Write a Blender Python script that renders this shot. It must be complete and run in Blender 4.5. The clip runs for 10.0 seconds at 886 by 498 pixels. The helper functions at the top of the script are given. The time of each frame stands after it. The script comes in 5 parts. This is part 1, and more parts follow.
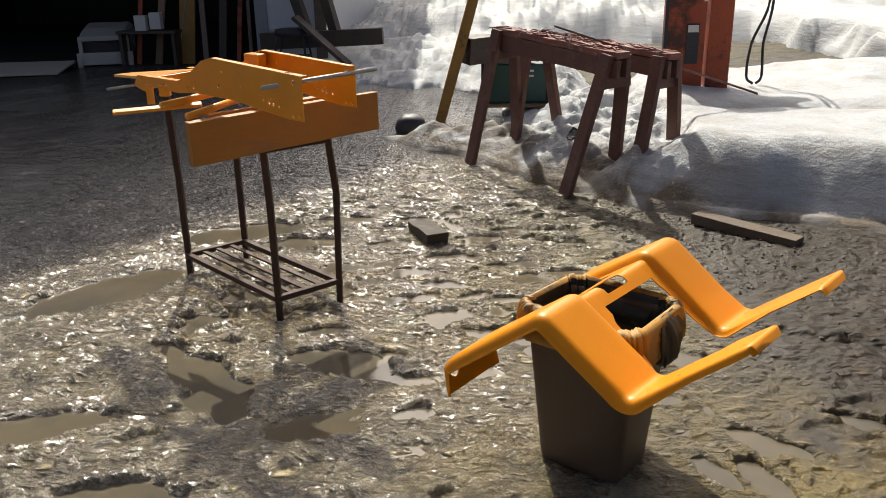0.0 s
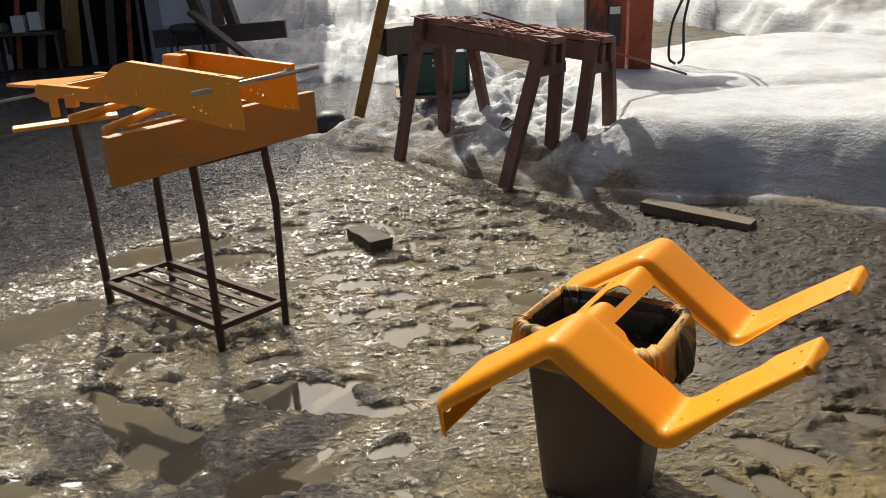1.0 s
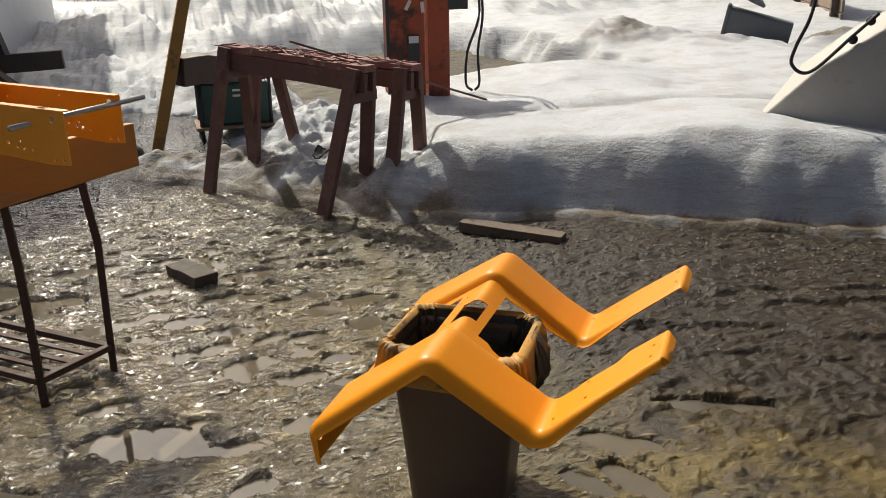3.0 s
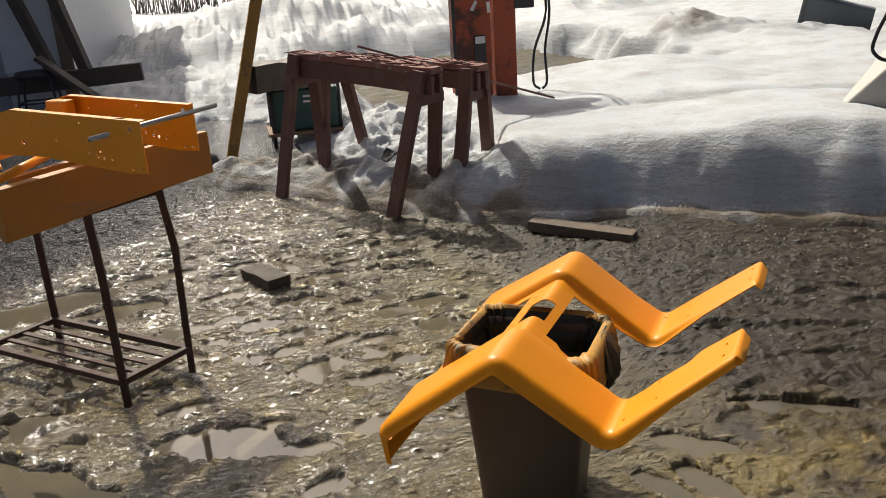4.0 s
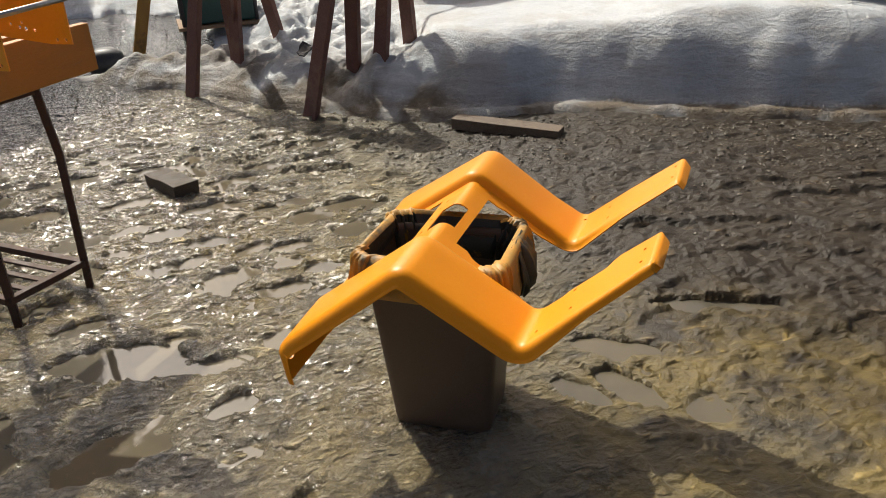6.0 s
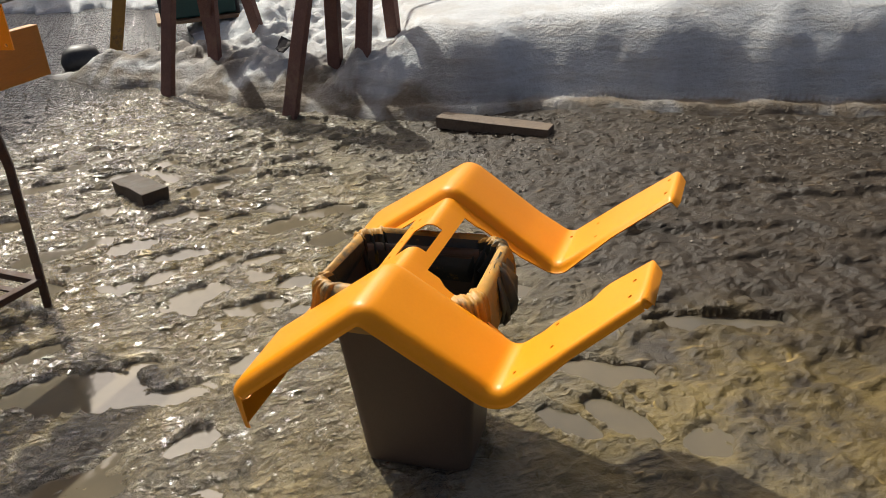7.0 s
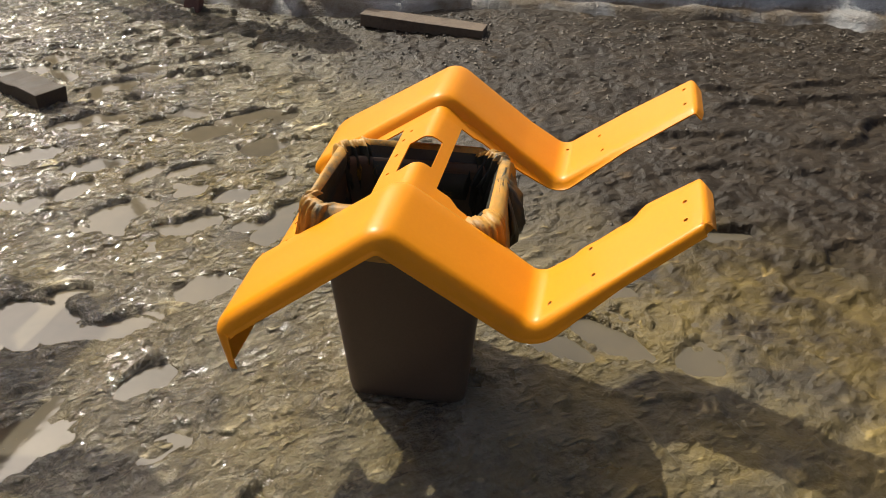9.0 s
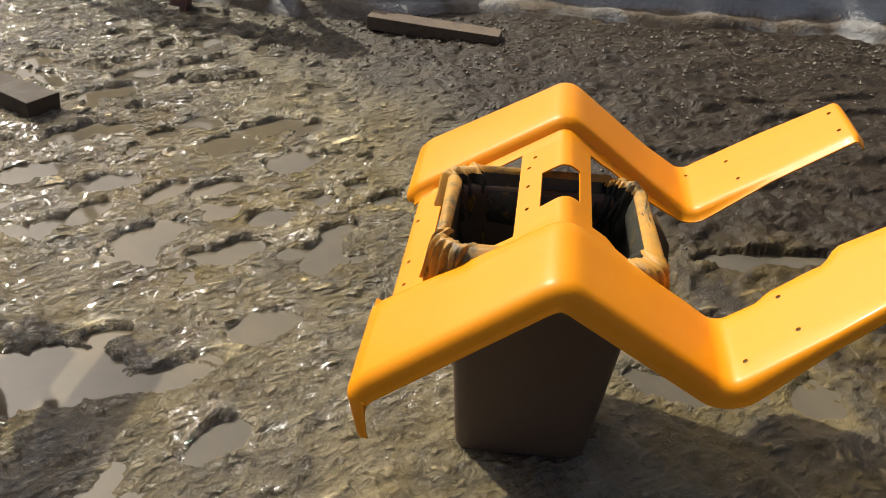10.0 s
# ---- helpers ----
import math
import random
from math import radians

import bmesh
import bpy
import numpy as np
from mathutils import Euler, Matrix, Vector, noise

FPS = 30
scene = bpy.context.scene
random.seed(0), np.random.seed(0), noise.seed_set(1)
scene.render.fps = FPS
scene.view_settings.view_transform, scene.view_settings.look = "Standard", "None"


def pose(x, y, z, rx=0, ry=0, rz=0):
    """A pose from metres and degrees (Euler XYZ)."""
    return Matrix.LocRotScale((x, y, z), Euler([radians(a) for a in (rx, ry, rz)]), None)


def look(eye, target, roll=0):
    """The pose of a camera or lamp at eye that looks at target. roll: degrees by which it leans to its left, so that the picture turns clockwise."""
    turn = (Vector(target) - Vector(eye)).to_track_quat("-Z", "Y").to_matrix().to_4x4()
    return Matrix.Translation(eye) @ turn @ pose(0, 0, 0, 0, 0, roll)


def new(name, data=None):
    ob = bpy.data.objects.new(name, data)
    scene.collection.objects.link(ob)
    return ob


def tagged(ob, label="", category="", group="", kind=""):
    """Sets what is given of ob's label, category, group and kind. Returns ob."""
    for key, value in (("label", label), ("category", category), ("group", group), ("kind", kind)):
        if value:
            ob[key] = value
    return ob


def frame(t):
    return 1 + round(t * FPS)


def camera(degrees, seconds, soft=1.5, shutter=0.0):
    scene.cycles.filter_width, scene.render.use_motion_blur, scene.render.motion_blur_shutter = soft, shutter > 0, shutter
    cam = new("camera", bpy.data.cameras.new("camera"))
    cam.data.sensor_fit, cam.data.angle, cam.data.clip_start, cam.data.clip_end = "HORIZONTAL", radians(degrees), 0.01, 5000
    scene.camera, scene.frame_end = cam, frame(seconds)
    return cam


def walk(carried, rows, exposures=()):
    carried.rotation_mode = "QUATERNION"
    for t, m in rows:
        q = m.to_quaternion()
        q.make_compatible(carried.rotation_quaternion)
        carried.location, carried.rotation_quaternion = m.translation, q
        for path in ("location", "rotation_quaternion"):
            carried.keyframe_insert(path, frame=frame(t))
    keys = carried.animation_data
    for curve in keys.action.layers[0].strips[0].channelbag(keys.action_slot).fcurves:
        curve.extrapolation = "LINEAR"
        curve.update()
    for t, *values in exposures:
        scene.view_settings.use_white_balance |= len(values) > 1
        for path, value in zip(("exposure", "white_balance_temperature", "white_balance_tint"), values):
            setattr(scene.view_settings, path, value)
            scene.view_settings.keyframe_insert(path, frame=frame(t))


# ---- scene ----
cam = camera(55.6, 10.0, soft=0.85)
PATH = [
    (0, (0.189, 0.102, 1.63), (0.074, 1.98, 0.953), -1.0),
    (0.5, (0.085, 0.297, 1.594), (0.01, 2.165, 0.883), -2.6),
    (1, (-0.045, 0.433, 1.609), (0.066, 2.3, 0.902), -2.3),
    (1.5, (-0.178, 0.4, 1.607), (0.24, 2.213, 0.873), -0.1),
    (2, (-0.24, 0.374, 1.609), (0.39, 2.124, 0.874), 1.9),
    (2.5, (-0.262, 0.376, 1.622), (0.376, 2.139, 0.928), 1.2),
    (3, (-0.239, 0.43, 1.614), (0.356, 2.223, 0.956), -0.9),
    (3.2, (-0.247, 0.421, 1.619), (0.314, 2.235, 0.989), -1.5),
    (4.3, (-0.211, 0.434, 1.608), (0.205, 2.27, 0.933), -3.7),
    (4.5, (-0.2, 0.445, 1.603), (0.235, 2.258, 0.881), -3.5),
    (5, (-0.173, 0.496, 1.579), (0.328, 2.25, 0.759), -2.9),
    (5.5, (-0.181, 0.499, 1.581), (0.358, 2.218, 0.712), -2.8),
    (5.7, (-0.161, 0.518, 1.562), (0.388, 2.228, 0.68), -2.7),
    (6.8, (0.072, 0.755, 1.547), (0.548, 2.488, 0.669), -5.0),
    (7, (0.044, 0.773, 1.542), (0.58, 2.473, 0.635), -3.7),
    (7.5, (-0.133, 0.825, 1.516), (0.551, 2.449, 0.57), 1.2),
    (8, (-0.179, 0.854, 1.51), (0.567, 2.425, 0.524), 2.3),
    (8.5, (-0.185, 0.921, 1.506), (0.609, 2.415, 0.439), 1.8),
    (9, (-0.165, 1.076, 1.477), (0.602, 2.552, 0.366), 1.0),
    (9.5, (-0.192, 1.314, 1.44), (0.59, 2.783, 0.33), 2.1),
    (10, (-0.429, 1.493, 1.413), (0.49, 2.881, 0.305), 4.0),
]
walk(cam, [(t, look(eye, target, roll)) for t, eye, target, roll in PATH], exposures=[(0.0, 0.16, 6750, 6), (1.0, 0.1, 6750, 6), (2.2, -0.06, 6750, 6), (3.2, -0.1, 6750, 6), (4.5, 0.04, 6750, 6), (5.5, 0.14, 6750, 6), (7.5, 0.16, 6750, 6), (10.0, 0.12, 6750, 6)])

# ---- world and light ----
SUN_AZ, SUN_EL = -12.4, 45.0     # degrees from +y towards +x, and above the horizon
world = bpy.data.worlds.new("sky")
scene.world = world
world.use_nodes = True
wn = world.node_tree.nodes
wl = world.node_tree.links
sky = wn.new("ShaderNodeTexSky")
sky.sky_type = "NISHITA"
sky.sun_disc = False
sky.dust_density = 5.0
sky.air_density = 0.3
sky.ozone_density = 0.3
sky.sun_elevation = radians(SUN_EL)
sky.sun_rotation = radians(SUN_AZ)
wn["Background"].inputs["Strength"].default_value = 0.148
wl.new(sky.outputs["Color"], wn["Background"].inputs["Color"])
sun_data = bpy.data.lights.new("sun", "SUN")
sun_data.energy = 4.2
sun_data.angle = radians(0.53)
sun_data.color = (1.0, 0.95, 0.88)
sun = new("sun", sun_data)
sa, se = radians(SUN_AZ), radians(SUN_EL)
SUN_DIR = Vector((math.sin(sa) * math.cos(se), math.cos(sa) * math.cos(se), math.sin(se)))
sun.matrix_world = look(SUN_DIR * 40, (0, 0, 0))


# ---- materials ----
def mat(name, a, b=None, scale=6.0, rough=0.6, rough2=None, metal=0.0, bump=0.1, fine=60.0, stretch=(1, 1, 1), coat=0.0, spec=0.5,
        stain=None, stain_scale=1.5, stain_at=0.55, sss=0.0):
    """A surface with two scales of colour noise, fine relief and, if given, stains of another colour."""
    m = bpy.data.materials.new(name)
    m.use_nodes = True
    n, l = m.node_tree.nodes, m.node_tree.links
    p = n["Principled BSDF"]
    tc = n.new("ShaderNodeTexCoord")
    mp = n.new("ShaderNodeMapping")
    mp.inputs["Scale"].default_value = stretch
    l.new(tc.outputs["Object"], mp.inputs["Vector"])
    info = n.new("ShaderNodeObjectInfo")
    add = n.new("ShaderNodeVectorMath")
    l.new(mp.outputs["Vector"], add.inputs[0])
    l.new(info.outputs["Random"], add.inputs[1])
    n1 = n.new("ShaderNodeTexNoise")
    n1.inputs["Scale"].default_value = scale
    n1.inputs["Detail"].default_value = 8
    n1.inputs["Roughness"].default_value = 0.65
    l.new(add.outputs[0], n1.inputs["Vector"])
    n2 = n.new("ShaderNodeTexNoise")
    n2.inputs["Scale"].default_value = fine
    n2.inputs["Detail"].default_value = 4
    l.new(add.outputs[0], n2.inputs["Vector"])
    mixn = n.new("ShaderNodeMath")
    mixn.operation = "MULTIPLY_ADD"
    mixn.inputs[1].default_value = 0.45
    l.new(n2.outputs["Fac"], mixn.inputs[0])
    half = n.new("ShaderNodeMath")
    half.operation = "MULTIPLY"
    half.inputs[1].default_value = 0.65
    l.new(n1.outputs["Fac"], half.inputs[0])
    l.new(half.outputs[0], mixn.inputs[2])
    ramp = n.new("ShaderNodeValToRGB")
    ramp.color_ramp.elements[0].position = 0.38
    ramp.color_ramp.elements[1].position = 0.72
    ramp.color_ramp.elements[0].color = (*a, 1)
    ramp.color_ramp.elements[1].color = (*(b or [c * 0.8 for c in a]), 1)
    l.new(mixn.outputs[0], ramp.inputs["Fac"])
    col = ramp.outputs["Color"]
    if stain:
        n3 = n.new("ShaderNodeTexNoise")
        n3.inputs["Scale"].default_value = stain_scale
        n3.inputs["Detail"].default_value = 9
        n3.inputs["Roughness"].default_value = 0.7
        l.new(add.outputs[0], n3.inputs["Vector"])
        r3 = n.new("ShaderNodeValToRGB")
        r3.color_ramp.elements[0].position = stain_at
        r3.color_ramp.elements[1].position = stain_at + 0.1
        l.new(n3.outputs["Fac"], r3.inputs["Fac"])
        mx = n.new("ShaderNodeMixRGB")
        mx.inputs["Color2"].default_value = (*stain, 1)
        l.new(r3.outputs["Color"], mx.inputs["Fac"])
        l.new(col, mx.inputs["Color1"])
        col = mx.outputs["Color"]
    l.new(col, p.inputs["Base Color"])
    mr = n.new("ShaderNodeMapRange")
    mr.inputs["From Min"].default_value = 0.3
    mr.inputs["From Max"].default_value = 0.7
    mr.inputs["To Min"].default_value = rough
    mr.inputs["To Max"].default_value = rough2 if rough2 is not None else rough
    l.new(n1.outputs["Fac"], mr.inputs["Value"])
    l.new(mr.outputs["Result"], p.inputs["Roughness"])
    p.inputs["Metallic"].default_value = metal
    p.inputs["Coat Weight"].default_value = coat
    p.inputs["Coat Roughness"].default_value = 0.08
    p.inputs["Specular IOR Level"].default_value = spec
    if sss:
        p.inputs["Subsurface Weight"].default_value = sss
        p.inputs["Subsurface Radius"].default_value = (0.05, 0.06, 0.08)
    bp = n.new("ShaderNodeBump")
    bp.inputs["Strength"].default_value = bump
    bp.inputs["Distance"].default_value = 0.01
    l.new(mixn.outputs[0], bp.inputs["Height"])
    l.new(bp.outputs["Normal"], p.inputs["Normal"])
    return m


M_YELLOW = mat("orange_yellow_enamel", (0.76, 0.266, 0.002), (0.80, 0.285, 0.003), scale=2.5, rough=0.36, rough2=0.44, bump=0.012, fine=120, coat=0.08, spec=0.28)
M_YELLOW_FRAME = mat("orange_yellow_frame_paint", (0.80, 0.30, 0.010), (0.86, 0.345, 0.014), scale=4, rough=0.33, rough2=0.45, bump=0.03, fine=90, coat=0.3)
M_BIN = mat("brown_plastic", (0.092, 0.060, 0.037), (0.124, 0.078, 0.048), scale=5, rough=0.42, rough2=0.55, bump=0.04, fine=200,
            stain=(0.13, 0.035, 0.022), stain_scale=2.2, stain_at=0.60)
M_BAG = mat("black_plastic_liner", (0.022, 0.024, 0.020), (0.048, 0.046, 0.032), scale=9, rough=0.42, rough2=0.6, bump=0.7, fine=28,
            stain=(0.42, 0.22, 0.02), stain_scale=9, stain_at=0.60)
M_BAG_SPRAY = mat("oversprayed_liner", (0.58, 0.26, 0.016), (0.30, 0.20, 0.06), scale=7, rough=0.5, rough2=0.7, bump=0.4, fine=35,
                  stain=(0.10, 0.085, 0.045), stain_scale=6, stain_at=0.52)
M_BAG_TAIL = mat("grey_green_liner", (0.040, 0.038, 0.024), (0.085, 0.072, 0.036), scale=9, rough=0.4, rough2=0.6, bump=0.5, fine=30,
                 stain=(0.03, 0.03, 0.022), stain_scale=8, stain_at=0.54)
M_RUST = mat("rusty_steel", (0.040, 0.022, 0.015), (0.085, 0.044, 0.026), scale=14, rough=0.6, rough2=0.9, metal=0.1, bump=0.35, fine=180)
M_STEEL = mat("bare_steel_rod", (0.34, 0.33, 0.31), (0.5, 0.48, 0.45), scale=20, rough=0.25, rough2=0.4, metal=1.0, bump=0.05)
M_PINE = mat("oversprayed_pine", (0.36, 0.155, 0.022), (0.44, 0.19, 0.028), scale=4, rough=0.5, rough2=0.65, bump=0.12, fine=50, stretch=(1, 1, 6),
             stain=(0.28, 0.155, 0.065), stain_scale=2.4, stain_at=0.58)
M_WOOD_RAW = mat("weathered_pine", (0.24, 0.155, 0.085), (0.33, 0.22, 0.13), scale=5, rough=0.7, rough2=0.85, bump=0.3, fine=70, stretch=(1, 1, 1),
                 stain=(0.12, 0.075, 0.045), stain_scale=5, stain_at=0.56)
M_HORSE = mat("worn_red_brown_timber", (0.115, 0.052, 0.040), (0.20, 0.10, 0.075), scale=8, rough=0.6, rough2=0.85, bump=0.4, fine=90,
              stain=(0.20, 0.125, 0.085), stain_scale=4, stain_at=0.55)
M_HORSE_TOP = mat("splintered_red_timber", (0.24, 0.055, 0.04), (0.30, 0.17, 0.13), scale=16, rough=0.55, rough2=0.9, bump=0.9, fine=110,
                  stain=(0.40, 0.33, 0.28), stain_scale=12, stain_at=0.55)
M_WOOD_GREY = mat("grey_weathered_timber", (0.17, 0.125, 0.09), (0.26, 0.20, 0.15), scale=9, rough=0.7, rough2=0.9, bump=0.5, fine=90)
M_WOOD_DARK = mat("wet_dark_timber", (0.045, 0.032, 0.024), (0.10, 0.07, 0.05), scale=9, rough=0.45, rough2=0.8, bump=0.4, fine=90)
M_WET_WOOD = mat("wet_timber", (0.040, 0.029, 0.019), (0.080, 0.058, 0.038), scale=14, rough=0.65, rough2=0.9, bump=0.2, fine=120)
M_PLANK = mat("muddy_plank", (0.095, 0.066, 0.042), (0.165, 0.12, 0.078), scale=7, rough=0.55, rough2=0.8, bump=0.4, fine=80,
              stain=(0.08, 0.055, 0.035), stain_scale=8, stain_at=0.55)
M_POST = mat("ochre_timber_post", (0.36, 0.185, 0.028), (0.26, 0.14, 0.035), scale=6, rough=0.55, rough2=0.75, bump=0.3, fine=60,
             stain=(0.10, 0.065, 0.03), stain_scale=5, stain_at=0.58)
M_RED_STEEL = mat("rusted_red_paint", (0.30, 0.050, 0.018), (0.42, 0.085, 0.026), scale=5, rough=0.45, rough2=0.7, bump=0.15, fine=90,
                  stain=(0.070, 0.024, 0.014), stain_scale=2.8, stain_at=0.48)
M_BLACK = mat("black_rubber", (0.014, 0.014, 0.015), (0.028, 0.028, 0.03), rough=0.4, rough2=0.6, bump=0.1)
M_DARK_METAL = mat("dark_painted_metal", (0.028, 0.026, 0.027), (0.05, 0.045, 0.045), rough=0.5, rough2=0.7, bump=0.1)
M_GREEN = mat("dark_green_paint", (0.012, 0.050, 0.042), (0.018, 0.066, 0.055), rough=0.4, rough2=0.6, bump=0.05)
M_WHITE_TAG = mat("white_paper_tag", (0.62, 0.60, 0.55), (0.7, 0.68, 0.64), rough=0.6)
M_TOTE = mat("grey_plastic_tote", (0.090, 0.10, 0.108), (0.115, 0.125, 0.132), rough=0.4, rough2=0.55, bump=0.04)
M_CREAM = mat("dull_cream_panel", (0.42, 0.395, 0.345), (0.48, 0.45, 0.40), scale=3, rough=0.5, rough2=0.7, bump=0.08, fine=30,
              stain=(0.36, 0.32, 0.26), stain_scale=3, stain_at=0.6)
M_SIDING = mat("white_vinyl_siding", (0.60, 0.61, 0.62), (0.70, 0.70, 0.70), scale=3, rough=0.5, rough2=0.6, bump=0.05)
# near black, so the colour itself holds the shade inside the barn
M_BARN = mat("shade_black_barn_boards", (0.016, 0.014, 0.013), (0.030, 0.026, 0.022), scale=3, rough=0.8, bump=0.3)
M_GALV = mat("dull_galvanised_sheet", (0.26, 0.27, 0.28), (0.36, 0.37, 0.38), scale=5, rough=0.45, rough2=0.6, metal=0.6, bump=0.05)
M_BARK = mat("grey_bark", (0.10, 0.08, 0.065), (0.17, 0.14, 0.115), scale=12, rough=0.9, bump=0.5)
M_PEBBLE = mat("wet_pebbles", (0.06, 0.048, 0.034), (0.20, 0.17, 0.13), scale=25, rough=0.55, rough2=0.8, bump=0.1)
M_GRASS = mat("wet_matted_grass", (0.050, 0.042, 0.018), (0.095, 0.076, 0.034), scale=5, rough=0.7, rough2=0.9, bump=0.8, fine=70)


def link_ramp(n, l, fac, stops):
    r = n.new("ShaderNodeValToRGB")
    el = r.color_ramp.elements
    while len(el) < len(stops):
        el.new(0.5)
    for e, (pos, c) in zip(el, stops):
        e.position = pos
        e.color = (*c, 1)
    l.new(fac, r.inputs["Fac"])
    return r.outputs["Color"]


def noise_node(n, l, vec, scale, detail=6, rough=0.6, kind=None):
    t = n.new("ShaderNodeTexNoise")
    t.inputs["Scale"].default_value = scale
    t.inputs["Detail"].default_value = detail
    t.inputs["Roughness"].default_value = rough
    l.new(vec, t.inputs["Vector"])
    return t.outputs["Fac"]


def math_node(n, l, op, a, b, clamp=False):
    t = n.new("ShaderNodeMath")
    t.operation = op
    t.use_clamp = clamp
    for i, v in enumerate((a, b)):
        if isinstance(v, (int, float)):
            t.inputs[i].default_value = v
        else:
            l.new(v, t.inputs[i])
    return t.outputs[0]


def make_mud():
    """Wet churned clay and gravel, glossy where it is soaked, with yellow paint dust round the two painted things."""
    m = bpy.data.materials.new("wet_mud")
    m.use_nodes = True
    n, l = m.node_tree.nodes, m.node_tree.links
    p = n["Principled BSDF"]
    geo = n.new("ShaderNodeNewGeometry")
    pos = geo.outputs["Position"]
    big = noise_node(n, l, pos, 0.9, 6, 0.6)
    mid = noise_node(n, l, pos, 5.5, 8, 0.65)
    fine = noise_node(n, l, pos, 42, 6, 0.7)
    grit = noise_node(n, l, pos, 160, 3, 0.6)
    tone = math_node(n, l, "ADD", math_node(n, l, "MULTIPLY", mid, 0.6), math_node(n, l, "MULTIPLY", fine, 0.4))
    col = link_ramp(n, l, tone, [(0.34, (0.146, 0.117, 0.066)), (0.45, (0.366, 0.301, 0.177)), (0.56, (0.634, 0.533, 0.323)), (0.70, (0.800, 0.714, 0.470))])
    # patches of darker blue-grey clay between the pale silt
    clay = n.new("ShaderNodeMapRange")
    clay.inputs["From Min"].default_value = 0.47
    clay.inputs["From Max"].default_value = 0.60
    clay.inputs["To Max"].default_value = 0.55
    l.new(noise_node(n, l, pos, 1.7, 7, 0.68), clay.inputs["Value"])
    mxc = n.new("ShaderNodeMixRGB")
    pos_x = n.new("ShaderNodeSeparateXYZ")
    l.new(pos, pos_x.inputs[0])
    pale = n.new("ShaderNodeMapRange")
    pale.inputs["From Min"].default_value = -0.7
    pale.inputs["From Max"].default_value = 0.9
    pale.inputs["To Min"].default_value = 0.25
    l.new(math_node(n, l, "ADD", pos_x.outputs["X"], math_node(n, l, "MULTIPLY", mid, 0.6)), pale.inputs["Value"])
    l.new(math_node(n, l, "MULTIPLY", clay.outputs["Result"], pale.outputs["Result"]), mxc.inputs["Fac"])
    l.new(col, mxc.inputs["Color1"])
    l.new(link_ramp(n, l, tone, [(0.36, (0.039, 0.030, 0.018)), (0.54, (0.117, 0.093, 0.057)), (0.70, (0.285, 0.232, 0.147))]), mxc.inputs["Color2"])
    col = mxc.outputs["Color"]
    sep = n.new("ShaderNodeSeparateXYZ")
    l.new(pos, sep.inputs[0])
    soil = n.new("ShaderNodeMapRange")
    l.new(math_node(n, l, "ADD", sep.outputs["X"], math_node(n, l, "MULTIPLY", big, 1.2)), soil.inputs["Value"])
    soil.inputs["From Min"].default_value = 1.35
    soil.inputs["From Max"].default_value = 2.1
    mxs = n.new("ShaderNodeMixRGB")
    # dark gravel apron before the barn; edge and darkness also trace its cast shadow
    apron = n.new("ShaderNodeMapRange")
    apron.inputs["From Min"].default_value = 7.1
    apron.inputs["From Max"].default_value = 7.9
    along = math_node(n, l, "ADD", sep.outputs["Y"], math_node(n, l, "MULTIPLY", sep.outputs["X"], -1.15))
    l.new(math_node(n, l, "ADD", along, math_node(n, l, "MULTIPLY", mid, 0.8)), apron.inputs["Value"])
    l.new(math_node(n, l, "MAXIMUM", soil.outputs["Result"], apron.outputs["Result"]), mxs.inputs["Fac"])
    l.new(col, mxs.inputs["Color1"])
    l.new(link_ramp(n, l, tone, [(0.34, (0.027, 0.018, 0.009)), (0.55, (0.073, 0.050, 0.026)), (0.72, (0.169, 0.117, 0.061))]), mxs.inputs["Color2"])
    col = mxs.outputs["Color"]
    # paint dust
    dust = None
    for cx, cy, rad in ((-0.75, 3.55, 1.25), (0.85, 2.15, 1.25), (0.25, 3.85, 1.1), (1.25, 2.2, 0.9)):
        dist = n.new("ShaderNodeVectorMath")
        dist.operation = "DISTANCE"
        l.new(pos, dist.inputs[0])
        dist.inputs[1].default_value = (cx, cy, 0)
        near = n.new("ShaderNodeMapRange")
        near.inputs["From Min"].default_value = rad
        near.inputs["From Max"].default_value = rad * 0.35
        l.new(dist.outputs["Value"], near.inputs["Value"])
        dust = near.outputs["Result"] if dust is None else math_node(n, l, "MAXIMUM", dust, near.outputs["Result"])
    spot = n.new("ShaderNodeMapRange")
    spot.inputs["From Min"].default_value = 0.41
    spot.inputs["From Max"].default_value = 0.62
    l.new(noise_node(n, l, pos, 3.1, 8, 0.7), spot.inputs["Value"])
    dustfac = math_node(n, l, "MULTIPLY", math_node(n, l, "MULTIPLY", dust, spot.outputs["Result"]), 0.8, True)
    mx = n.new("ShaderNodeMixRGB")
    mx.inputs["Color2"].default_value = (0.50, 0.36, 0.10, 1)
    l.new(dustfac, mx.inputs["Fac"])
    l.new(col, mx.inputs["Color1"])
    dust_col = mx.outputs["Color"]
    # wet in the middle of the yard, damp gravel towards the snow on the east
    east = n.new("ShaderNodeMapRange")
    east.inputs["From Min"].default_value = 0.1
    east.inputs["From Max"].default_value = 1.6
    east.inputs["To Min"].default_value = 0.0
    east.inputs["To Max"].default_value = 0.36
    l.new(sep.outputs["X"], east.inputs["Value"])
    wet = math_node(n, l, "ADD", math_node(n, l, "MULTIPLY", mid, 0.5), math_node(n, l, "MULTIPLY", big, 0.5))
    r = n.new("ShaderNodeMapRange")
    r.inputs["From Min"].default_value = 0.40
    r.inputs["From Max"].default_value = 0.62
    r.inputs["To Min"].default_value = 0.08
    r.inputs["To Max"].default_value = 0.24
    l.new(wet, r.inputs["Value"])
